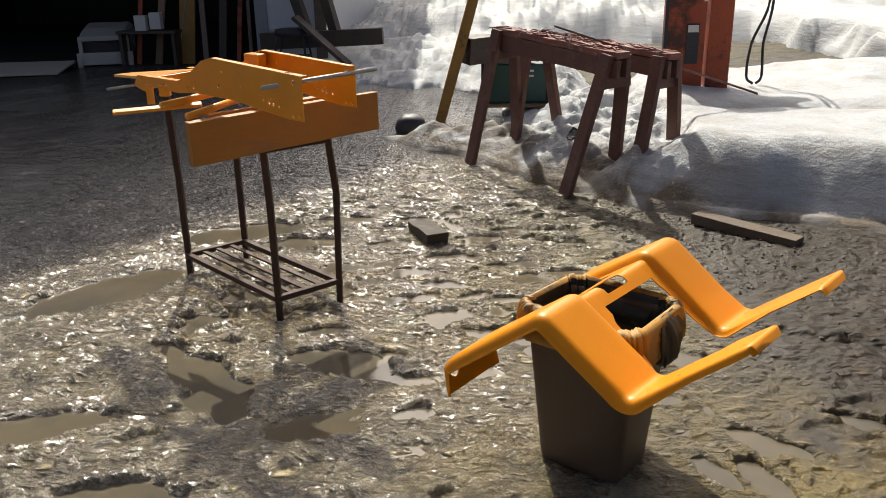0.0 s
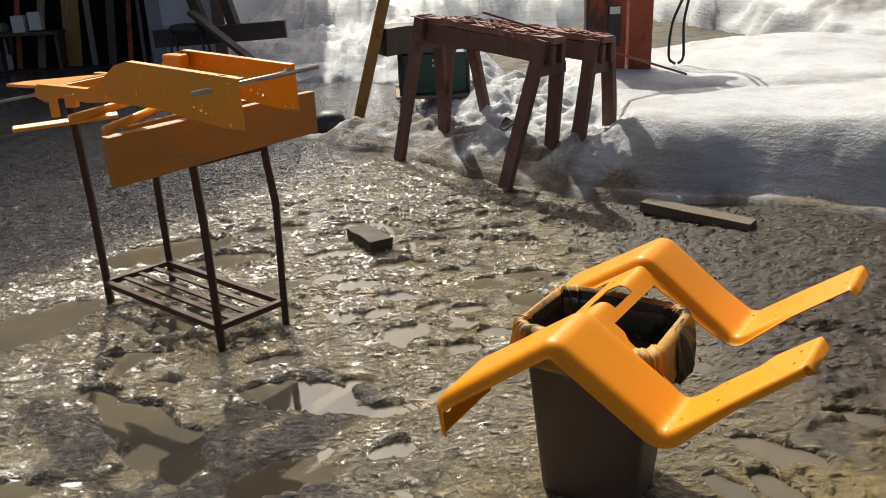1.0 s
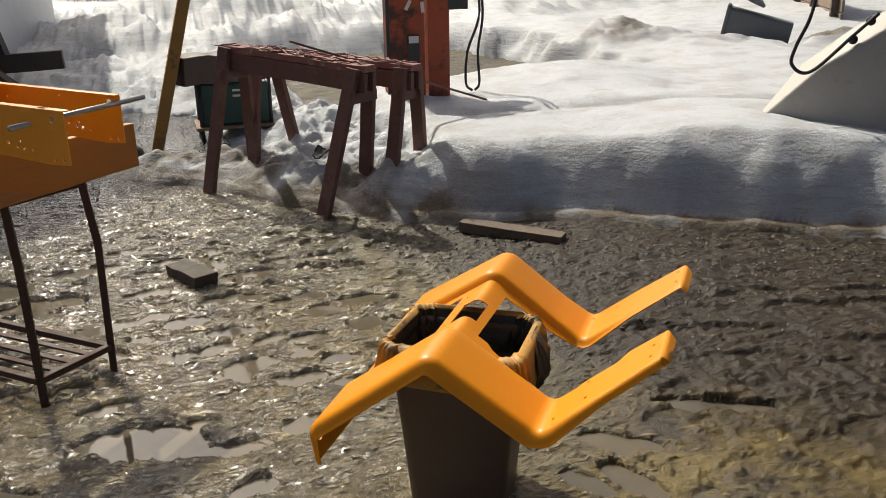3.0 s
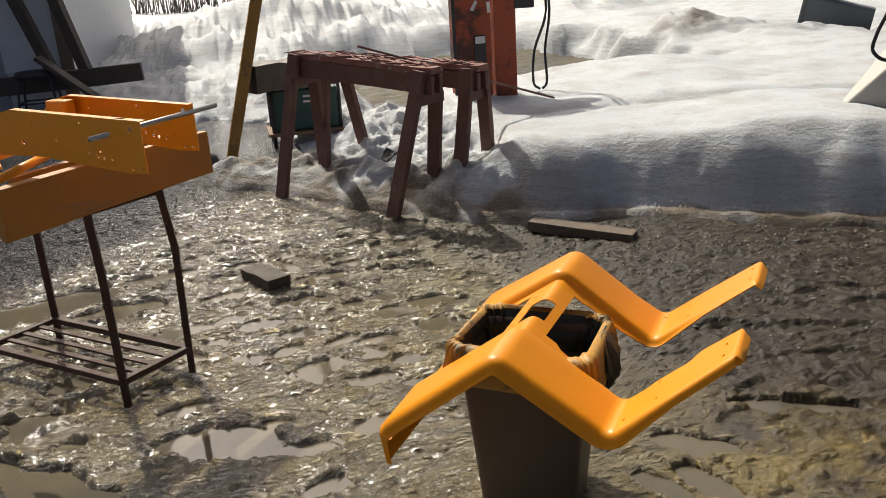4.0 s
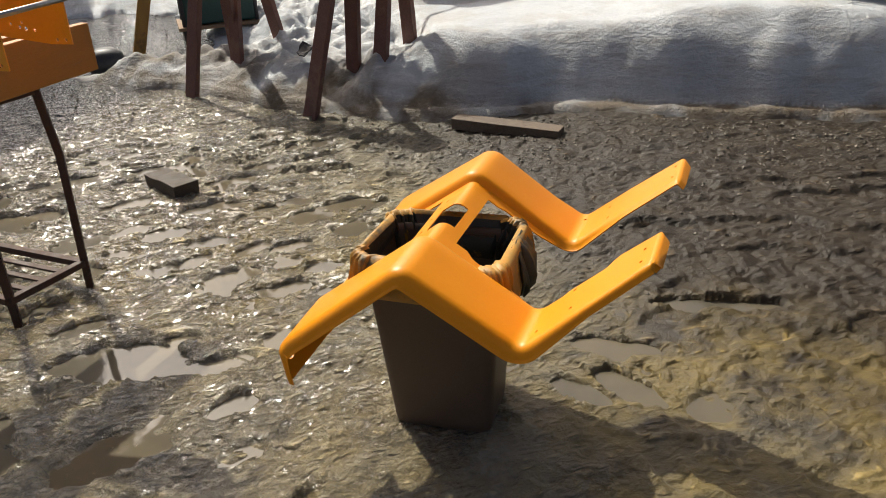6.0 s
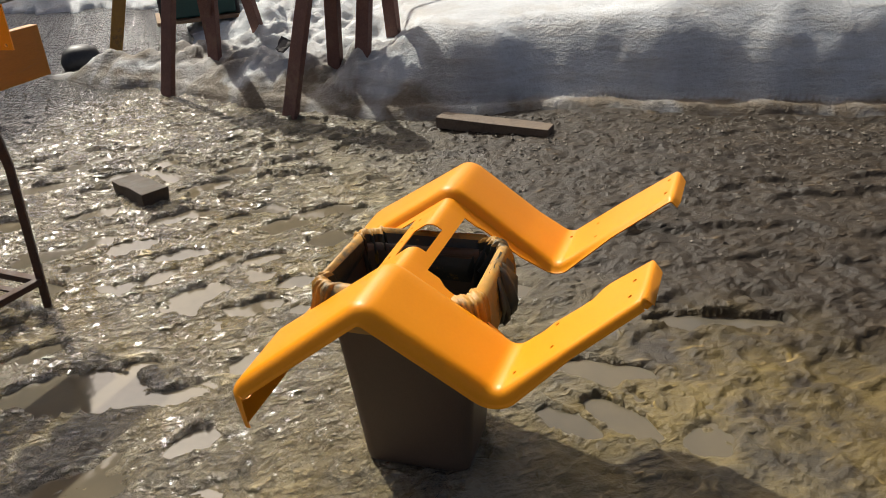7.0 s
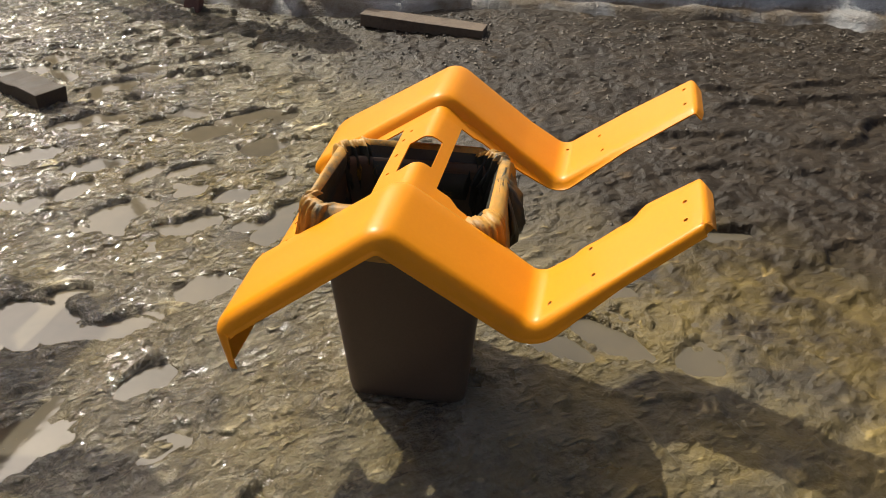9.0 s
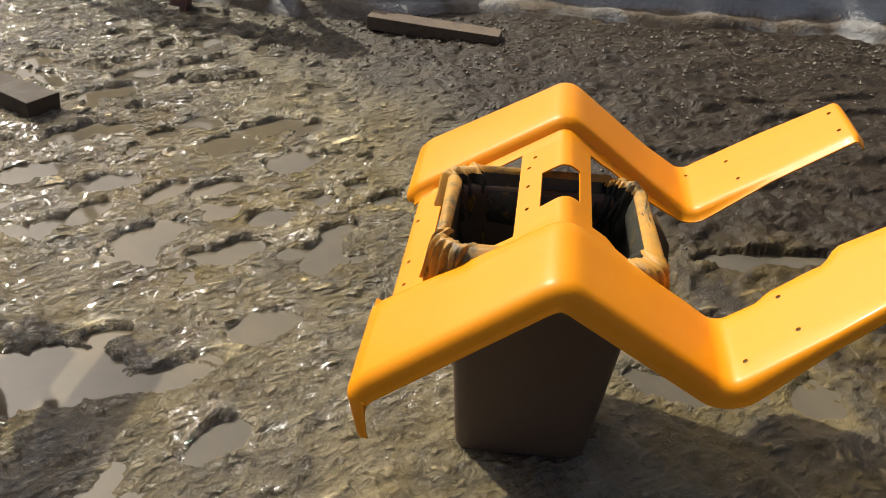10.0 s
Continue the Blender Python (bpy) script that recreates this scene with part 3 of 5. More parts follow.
def mud_height(x, y):
    """Churned mud: dragged plates with sharp edges, puddle hollows, boot prints and wheel ruts."""
    wx = x + 0.07 * fbm(x * 3, y * 3, 5, 3)
    wy = y + 0.07 * fbm(x * 3, y * 3, 9, 3)
    h = 0.014 * fbm(wx * 0.9, wy * 0.9, 1, 3)
    c, s = math.cos(radians(-26)), math.sin(radians(-26))
    lx, ly = x * c + y * s, -x * s + y * c
    lump = 0.008 * fbm(wx * 4.2, wy * 5.8, 21, 3, 0.55)
    # plates of clay lifted by boots: broken steps that face the camera's side of the yard
    p = fbm(wx * 2.6, wy * 4.6, 25, 3, 0.55) * 5.0
    plate = 0.008 * ((p - np.floor(p)) ** 3)
    ridge = 0.007 * (0.42 - np.abs(fbm(wx * 6.0, wy * 9.0, 33, 3, 0.55)) * 2.2)
    crack = -0.009 * np.clip(0.08 - np.abs(fbm(wx * 3.4 + 5, wy * 6.0, 37, 3, 0.55)), 0, 1) / 0.08
    fine = 0.005 * fbm(x * 24, y * 30, 44, 2)
    wet = np.clip(1.15 - np.maximum(0, x - 0.9) * 0.45, 0.45, 1.15)
    # smoother trodden silt about the foot of the bin
    calm = 1 - 0.6 * np.exp(-(((x - 0.45) / 0.55) ** 2 + ((y - 2.15) / 0.35) ** 2))
    h = h + (lump + plate + ridge + crack) * wet * calm + fine
    # long ruts on the east side, running to the east, with crumbling edges
    rut = np.clip((x - 1.05 + 0.3 * fbm(x * 2, y * 2, 63, 2)) / 0.6, 0, 1) * np.clip((4.5 - y) / 0.5, 0, 1) * np.clip((ly - 2.55) / 0.3, 0, 1)
    w = ly * 3.1 + 0.95 * fbm(lx * 1.3, ly * 2.0, 61, 3) + 0.22 * fbm(lx * 5, ly * 7, 64, 3)
    f = w - np.floor(w)
    terrace = np.where(f < 0.14, f / 0.14, 1 - (f - 0.14) / 0.86)
    broken = np.clip(0.55 + 1.1 * fbm(lx * 1.3, ly * 2.3, 65, 3), 0.1, 1.2)
    h = h + rut * (0.022 * terrace * broken + 0.008 * fbm(lx * 2.2, ly * 13, 67, 3) + 0.006 * fbm(lx * 11, ly * 16, 68, 2))
    h = h + 0.012 * np.clip((x - 1.3) / 0.5, 0, 1)
    # tread bars left by a tyre in the far ruts and beside the bin
    tread = np.exp(-((ly - 3.42) / 0.10) ** 2) * np.clip((x - 1.5) / 0.3, 0, 1) + 0.8 * np.exp(-((ly - 3.05) / 0.09) ** 2) * np.clip((x - 1.4) / 0.3, 0, 1)
    h = h - 0.006 * tread * (np.sin(lx * 62 + 22 * np.abs(ly - 3.25)) > 0.1)
    lug = np.exp(-(((x - 1.12) / 0.28) ** 2 + ((y - 2.52) / 0.22) ** 2))
    h = h - 0.018 * lug * (np.sin((x * 0.93 + y * 0.36) * 42) > 0.35) + 0.004 * lug
    h = pressed(h, x, y, PRINTS)
    h = pressed(h, x, y, PUDDLES)
    # calmer away from the yard's middle
    far = np.clip(1.0 - (np.hypot(x - 0.5, y - 4) - 4.0) / 10, 0.2, 1)
    return h * far


gx = graded(-2.9, 4.2, 0.0105, -250, 250, 1.22)
gy = graded(1.5, 6.6, 0.0105, -120, 400, 1.22)
GX, GY = np.meshgrid(gx, gy)
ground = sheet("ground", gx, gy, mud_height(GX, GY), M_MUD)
tagged(ground, "wet churned brown mud yard with boot prints", "ground", kind="structure")

bm = bmesh.new()
wv = [bm.verts.new((x, y, WATER_Z)) for x, y in ((-3.0, 1.3), (4.4, 1.3), (4.4, 7.4), (-3.0, 7.4))]
bm.faces.new(wv)
water = part("water", bm, M_WATER)
tagged(water, "shallow muddy meltwater standing in hollows", "puddle", kind="structure")


def snow_height(x, y):
    """The near bank, the field behind it, a dug-out strip of turf and the heaps beyond."""
    d = behind_edge(x, y)
    # how tall the near bank is along its length: low and lumpy beneath the sawhorses, a thick slab to the east
    slab = np.clip((x - 1.30) / 0.40, 0, 1)
    slab = slab * slab * (3 - 2 * slab)
    low = np.clip((x + 1.4) / 1.0, 0, 1) * 0.25
    low = low + 0.16 * fbm(x * 2.6, y * 2.6, 81, 3, 0.5) + 0.11 * (0.35 - np.abs(fbm(x * 4.6, y * 4.6, 82, 3, 0.55)) * 1.4)
    tall = 0.50 + 0.05 * np.sin(x * 2.1 + 0.6) + 0.05 * fbm(x * 1.3, y * 0.9, 85, 3)
    rise_low = np.clip(d / 0.75, 0, 1)
    rise_low = rise_low * (2 - rise_low)
    face = d - 0.11 + 0.04 * fbm(x * 1.2, y * 0.8, 83, 2) + 0.012 * fbm(x * 5.5, y * 5.5, 87, 3)
    rise_tall = np.sin(np.clip(face / (0.38 + 0.14 * np.clip((x - 2.4) / 1.2, 0, 1)), 0, 1) * math.pi / 2)
    foot = (0.055 + 0.02 * fbm(x * 6, y * 6, 84, 3)) * np.clip(d / 0.05, 0, 1)
    h = np.maximum(foot, low * rise_low * (1 - slab) + tall * rise_tall * slab)
    h = h + 0.028 * fbm(x * 8, y * 8, 91, 4) * np.clip(d / 0.3, 0, 1) * (1.5 - 1.2 * slab)
    # the field behind, with long soft drifts
    h = h + 0.05 * fbm(x * 0.7, y * 0.5, 95, 3) * np.clip((d - 0.8) / 1.0, 0, 1)
    # a shallow groove along the slab's top
    h = h - 0.05 * np.exp(-((y - (6.9 - 0.36 * (x - 1.6))) / 0.13) ** 2) * slab
    # strip of open ground beyond the slab, reaching west behind the sawhorses to the barn
    open_x = np.clip((5.3 + 0.5 * fbm(x * 0.9, y * 0.9, 89, 3) - x) / 0.4, 0, 1) * np.clip((x - 1.0) / 0.5, 0, 1)
    gap = np.clip((y - (8.3 + 0.12 * x)) / 0.5, 0, 1) * np.clip((15.6 + 0.5 * fbm(x * 0.7, y * 0.7, 86, 2) - y) / 0.8, 0, 1) * open_x
    west = np.clip((0.9 - x) / 0.8, 0, 1) * np.clip((y - (7.2 - 0.45 * x)) / 0.4, 0, 1) * np.clip((11.0 - 0.25 * x + 0.3 * fbm(x * 0.8, y * 0.8, 88, 2) - y) / 1.4, 0, 1)
    gap = np.maximum(gap, west)
    h = h * (1 - gap) - 0.10 * gap
    # heaps thrown up beyond
    back = np.clip((y - 11.2 - 0.9 * np.clip(x + 0.5, 0, 5)) / 2.6, 0, 1) * (1 - gap)
    heap = 0.42 + 0.07 * fbm(x * 5.0, y * 4.0, 107, 3, 0.6) + 0.42 * fbm(x * 0.55, y * 0.45, 101, 5, 0.6) + 0.20 * fbm(x * 2.2, y * 2.2, 105, 4, 0.6)
    heap = heap + 0.55 * np.exp(-(((x - 0.6) / 2.6) ** 2 + ((y - 17.5) / 2.4) ** 2)) + 0.4 * np.exp(-(((x - 8.5) / 3) ** 2 + ((y - 20) / 2) ** 2))
    fade = np.clip((34 - y) / 14, 0.12, 1)
    h = h * (1 - back) + back * heap * fade
    # the furrowed row on the east, dirty on its crest
    row = np.exp(-((y - (10.6 - 0.30 * (x - 6.0))) / 0.55) ** 2) * np.clip((x - 4.4) / 1.0, 0, 1)
    h = h + row * (0.10 + 0.22 * fbm(x * 2.2, y * 2.2, 111, 4, 0.6))
    # firm ground for the tipped bin, and a scraped heap beside it
    flat = np.exp(-(((x - 7.86) / 0.9) ** 2 + ((y - 10.62) / 0.7) ** 2))
    h = h * (1 - flat) + 0.28 * flat
    h = h + 0.16 * np.exp(-(((x - 6.35) / 0.45) ** 2 + ((y - 11.9) / 0.4) ** 2)) * (1 + fbm(x * 4, y * 4, 115, 3))
    shed = np.clip((-2.75 + 0.25 * fbm(x * 1.5, y * 1.5, 119, 3) - x) / 0.3, 0, 1) * (y < 24)
    h = h * (1 - shed) - 0.1 * shed
    h = np.clip(np.minimum(h, 1.9 * d + 0.02), -0.40, None)
    h = np.where((d > 0.3) & (h < 0.006), -0.10, h)
    return h, d, slab, gap, row, back


sx = graded(-2.2, 7.6, 0.024, -250, 250, 1.05)
sy = graded(3.2, 8.6, 0.024, -60, 420, 1.03)
SX, SY = np.meshgrid(sx, sy)
sh, sd, sslab, sgap, srow, sback = snow_height(SX, SY)
dirt = 1.25 * np.clip((0.75 - sd) / 0.6, 0, 1) * (1 - 0.80 * sslab) * (0.6 + 1.6 * np.clip(fbm(SX * 3, SY * 3, 121, 4), -0.3, 0.6))
dirt = np.maximum(dirt, 1.25 * np.clip((0.17 - sd) / 0.05, 0, 1) * (0.75 + 0.7 * np.clip(fbm(SX * 5, SY * 5, 123, 3), -0.4, 0.6)))
# brown mixed into the cut face: melt dirt, also warming its blue shade
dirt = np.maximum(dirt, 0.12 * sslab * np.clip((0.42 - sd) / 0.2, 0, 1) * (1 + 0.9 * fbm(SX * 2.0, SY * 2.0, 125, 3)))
dirt = np.maximum(dirt, srow * (0.25 + 1.3 * np.clip(fbm(SX * 1.2, SY * 1.2, 127, 4), 0, 1)))
dirt = np.maximum(dirt, 1.7 * np.exp(-(((SX - 6.35) / 0.5) ** 2 + ((SY - 11.8) / 0.45) ** 2)) * (0.7 + fbm(SX * 4, SY * 4, 131, 3)))
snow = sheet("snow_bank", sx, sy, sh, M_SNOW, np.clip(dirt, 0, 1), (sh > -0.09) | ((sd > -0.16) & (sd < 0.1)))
tagged(snow, "thick old snow bank and field with dirty melting edges", "snow", kind="structure")

# turf laid bare behind the pillar
bx, by = np.arange(0.6, 6.4, 0.05), np.arange(8.4, 16.6, 0.05)
BX, BY = np.meshgrid(bx, by)
turf = sheet("turf", bx, by, 0.012 + 0.035 * fbm(BX * 6, BY * 6, 141, 4), M_GRASS)
tagged(turf, "matted brown-green grass where the snow has melted", "grass", kind="stuff")


# ---- the painted fender pan on the bin ----
FO = Vector((0.823, 2.012, 0.0))
FROT = math.degrees(math.atan2(-0.627, 0.779))
F_PROFILE = [(-0.878, 0.288, 0), (-0.903, 0.385, 0.03), (-0.880, 0.413, 0.05), (-0.558, 0.655, 0.055), (-0.262, 0.478, 0.035), (0.020, 0.712, 0.012), (0.040, 0.694, 0)]


def fillet_path(verts, step=0.02):
    """Points along a polyline whose corners are rounded by their radii."""
    pts = []
    for i, (x, y, r) in enumerate(verts):
        p = Vector((x, y))
        if r == 0:
            pts.append(p)
            continue
        a, b = Vector(verts[i - 1][:2]) - p, Vector(verts[i + 1][:2]) - p
        a.normalize(), b.normalize()
        half = a.angle(b) / 2
        t = r / math.tan(half)
        c = p + (a + b).normalized() * (r / math.sin(half))
        s, e = p + a * t - c, p + b * t - c
        turn = s.angle_signed(e)
        for k in range(7):
            q = turn * k / 6
            pts.append(c + Vector((s.x * math.cos(q) + s.y * math.sin(q), -s.x * math.sin(q) + s.y * math.cos(q))))
    out = [pts[0]]
    for a, b in zip(pts, pts[1:]):
        n = max(1, round((b - a).length / step))
        out += [a.lerp(b, k / n) for k in range(1, n + 1)]
    return out


def interp(u, table):
    return float(np.interp(u, [t[0] for t in table], [t[1] for t in table]))


def build_fender():
    ob = thing("fender_pan", "freshly sprayed orange-yellow steel tractor fender pan resting on a bin", "fender", FO, FROT)
    base = fillet_path(F_PROFILE, 0.014)
    # lines of the seat opening and the slot must fall on stations
    marks = [-0.822, -0.658, -0.615, -0.514, -0.500, -0.461]
    for mk in marks:
        k = min(range(len(base)), key=lambda i: abs(base[i].x - mk) + (9 if base[i].y < 0.40 else 0))
        a, b = base[max(k - 1, 0)], base[min(k + 1, len(base) - 1)]
        t = (mk - a.x) / (b.x - a.x)
        base[k] = a.lerp(b, t)
    nrm = []
    for i in range(len(base)):
        d = base[min(i + 1, len(base) - 1)] - base[max(i - 1, 0)]
        nrm.append(Vector((-d.y, d.x)).normalized())
    near_in = [(-0.95, 0.086), (-0.32, 0.086), (-0.27, 0.080), (-0.20, 0.080), (-0.185, 0.092), (-0.10, 0.092), (-0.078, 0.126), (0.012, 0.118), (0.04, 0.100)]
    near_st = [(-0.95, 0.118), (-0.83, 0.118), (-0.822, 0.138), (-0.658, 0.138), (-0.645, 0.135), (-0.52, 0.158), (-0.461, 0.158), (-0.44, 0.140), (-0.34, 0.128), (-0.30, 0.118), (-0.262, 0.092), (-0.2, 0.088), (-0.185, 0.100), (-0.10, 0.098), (-0.078, 0.132), (0.012, 0.124), (0.04, 0.104)]
    far_in = [(-0.95, 0.492), (-0.45, 0.492), (-0.32, 0.485), (-0.25, 0.470), (0.05, 0.458)]
    far_st = [(-0.95, 0.462), (-0.83, 0.462), (-0.822, 0.445), (-0.658, 0.445), (-0.645, 0.445), (-0.52, 0.440), (-0.461, 0.440), (-0.44, 0.448), (-0.34, 0.448), (-0.28, 0.458), (-0.25, 0.462), (0.05, 0.450)]
    def put(i, v, h):
        p = base[i] + nrm[i] * h
        lift = (v + 0.1) * (0.035 * min(1, max(0, (-0.36 - p.x) / 0.2)) + 0.035 * min(1, max(0, (-0.56 - p.x) / 0.3)))
        return bm.verts.new((p.x, v, p.y + lift))

    def strip(cols_at, i0, i1):
        rows = [[put(i, v, h) for v, h in cols_at(base[i].x, base[i].y)] for i in range(i0, i1)]
        for a, b in zip(rows, rows[1:]):
            for k in range(len(a) - 1):
                bm.faces.new((a[k], a[k + 1], b[k + 1], b[k]))
        return rows

    def ease(u):
        """1 along the arches, falling to 0 on the flat footrests."""
        return min(1.0, max(0.0, (-0.12 - u) / 0.16))

    def lip(o, k, sgn):
        """The rolled outer edge: a soft shoulder, a short wall and a small flare, k from 1 on the arches down on the footrests."""
        w = 0.4 + 0.6 * k
        rows = [(0.000, -0.0400), (0.0005, -0.0370), (0.0030, -0.0345), (0.0045, -0.0300), (0.0060, -0.0210), (0.0110, -0.0105), (0.0190, -0.0040), (0.0270, -0.0010), (0.0340, 0.0)]
        return [(o + sgn * a * w, b * (0.5 + 0.5 * k)) for a, b in rows]

    def edge_out(u):
        """How far out the rolled edge stands; the footrests narrow to their tips."""
        return 0.116 + 0.030 * min(1.0, max(0.0, (-0.6 - u) / 0.3)) - 0.26 * max(0.0, u + 0.24) - 0.9 * max(0.0, u - 0.018)

    def near(u, z):
        vi, vs = interp(u, near_in), interp(u, near_st)
        k, q = ease(u), 0.25 + 0.75 * ease(u)
        k *= min(1.0, max(0.0, (z - 0.300) / 0.10)) if u < -0.86 else 1.0
        q *= 0.15 if z < 0.39 else 1.0
        return lip(-edge_out(u), k, 1) + [(-0.04 + 0.2 * max(0, u), 0), (0.0, 0), (vi - 0.04, 0), (vi - 0.012, 0), (vi, -0.003 * q), (vi + 0.007, -0.012 * q), (vi + 0.013, -0.022 * q), (max(vs, vi + 0.0185), -0.0245 * q)]

    def far(u, z):
        vi, vs = interp(u, far_in), interp(u, far_st)
        k, q = ease(u), 0.25 + 0.75 * ease(u)
        flat = [(min(vs, vi - 0.0185), -0.0245 * q), (vi - 0.013, -0.022 * q), (vi - 0.007, -0.012 * q), (vi, -0.003 * q), (vi + 0.012, 0), (vi + 0.04, 0), (0.55, 0), (0.59, 0)]
        return flat + lip(0.582 + edge_out(u), k, -1)[::-1]

    cut = bmesh.new()
    holes = [(-0.229, -0.055), (-0.162, -0.031), (-0.167, 0.070), (-0.004, 0.0), (-0.004, 0.066), (-0.172, 0.511), (-0.178, 0.606), (-0.254, 0.628), (0.0, 0.502), (-0.003, 0.587),
             (-0.858, 0.22), (-0.858, 0.145), (-0.858, 0.37), (-0.637, 0.215), (-0.637, 0.30), (-0.637, 0.375), (-0.625, 0.41)]
    for u, v in holes:
        k = min(range(len(base)), key=lambda i: abs(base[i].x - u) + (9 if base[i].y < 0.40 else 0))
        d = nrm[k]
        c = Vector((base[k].x, v, base[k].y))
        tube_bm(cut, [c - Vector((d.x, 0, d.y)) * 0.05, c + Vector((d.x, 0, d.y)) * 0.05], 0.0048, 10)
    tube_bm(cut, [(-0.95, -0.088, 0.354), (-0.83, -0.088, 0.354)], 0.021, 20)
    for dv, dz in ((-0.032, -0.01), (0.034, 0.014)):
        tube_bm(cut, [(-0.95, -0.088 + dv, 0.354 + dz), (-0.83, -0.088 + dv, 0.354 + dz)], 0.004, 8)
    cme = bpy.data.meshes.new("cutter")
    bmesh.ops.recalc_face_normals(cut, faces=list(cut.faces))
    cut.to_mesh(cme)
    cut.free()
    cutter = new("cutter", cme)

    def press(bm, name):
        """Gives the sheet its thickness, punches the holes and paints it."""
        bmesh.ops.remove_doubles(bm, verts=list(bm.verts), dist=0.0008)
        bmesh.ops.recalc_face_normals(bm, faces=list(bm.faces))
        me = bpy.data.meshes.new(name)
        bm.to_mesh(me)
        bm.free()
        pan = new(name, me)
        sol = pan.modifiers.new("thickness", "SOLIDIFY")
        sol.thickness, sol.offset = 0.003, 0.0
        boo = pan.modifiers.new("holes", "BOOLEAN")
        boo.object, boo.solver, boo.operation = cutter, "EXACT", "DIFFERENCE"
        done = bpy.data.meshes.new_from_object(pan.evaluated_get(bpy.context.evaluated_depsgraph_get()))
        pan.modifiers.clear()
        pan.data = done
        done.materials.clear()
        done.materials.append(M_YELLOW)
        done.polygons.foreach_set("use_smooth", [True] * len(done.polygons))
        done.set_sharp_from_angle(angle=radians(50))
        pan.parent = ob

    bm = bmesh.new()
    strip(near, 0, len(base))
    press(bm, "fender_arch")
    i_far0 = next(i for i, p in enumerate(base) if p.y > 0.37)
    bm = bmesh.new()
    strip(far, i_far0, len(base))
    press(bm, "fender_arch")
    bm = bmesh.new()
    # the deck between the two sides
    i0 = next(i for i, p in enumerate(base) if p.x > -0.893 and p.y > 0.40)
    i1 = next(i for i, p in enumerate(base) if p.x > -0.4995 and p.y > 0.5)
    vgrid = [0.0, 0.10, 0.20, 0.32, 0.44, 0.54, 0.62, 0.80, 1.0]

    def deck(u):
        a, b = max(interp(u, near_st), interp(u, near_in) + 0.0185), min(interp(u, far_st), interp(u, far_in) - 0.0185)
        return [(a + (b - a) * w, -0.0245) for w in vgrid]

    rows = [[put(i, v, h) for v, h in deck(base[i].x)] for i in range(i0, i1 + 1)]
    for j, (a, b) in enumerate(zip(rows, rows[1:])):
        u = (base[i0 + j].x + base[i0 + j + 1].x) / 2
        for k in range(len(vgrid) - 1):
            seat = -0.822 < u < -0.658
            slot = -0.615 < u < -0.514 and 0.20 <= vgrid[k] < 0.62
            if not seat and not slot:
                bm.faces.new((a[k], a[k + 1], b[k + 1], b[k]))
    press(bm, "seat_deck")
    bpy.data.objects.remove(cutter)
    return ob


build_fender()


# ---- the bin beneath it ----
def build_bin():
    ob = thing("waste_bin", "tall brown plastic waste bin standing in mud", "bin", (0.533, 2.574, -0.006), -34.5)
    bm = bmesh.new()
    loops = []
    for z, sx_, sy_, r in ((0.0, 0.275, 0.215, 0.03), (0.008, 0.29, 0.228, 0.034), (0.03, 0.297, 0.234, 0.036), (0.28, 0.338, 0.268, 0.038), (0.515, 0.380, 0.302, 0.042)):
        loops.append([(x, y, z) for x, y in rounded_rect(sx_, sy_, r)])
    for z, sx_, sy_, r in ((0.515, 0.374, 0.296, 0.04), (0.03, 0.285, 0.222, 0.034)):
        loops.append([(x, y, z) for x, y in rounded_rect(sx_, sy_, r)])
    loft_bm(bm, loops)
    body = part("body", bm, M_BIN, ob, smooth=True)
    body.data.set_sharp_from_angle(angle=radians(45))
    bm = bmesh.new()
    loft_bm(bm, [[(x, y, z) for x, y in rounded_rect(a, b, 0.044)] for z, a, b in ((0.514, 0.382, 0.304), (0.516, 0.396, 0.318), (0.532, 0.398, 0.320), (0.534, 0.394, 0.316), (0.532, 0.380, 0.302), (0.514, 0.376, 0.298))], False, False)
    part("rim", bm, M_BIN, ob, "rolled rim", smooth=True)
    return ob


build_bin()


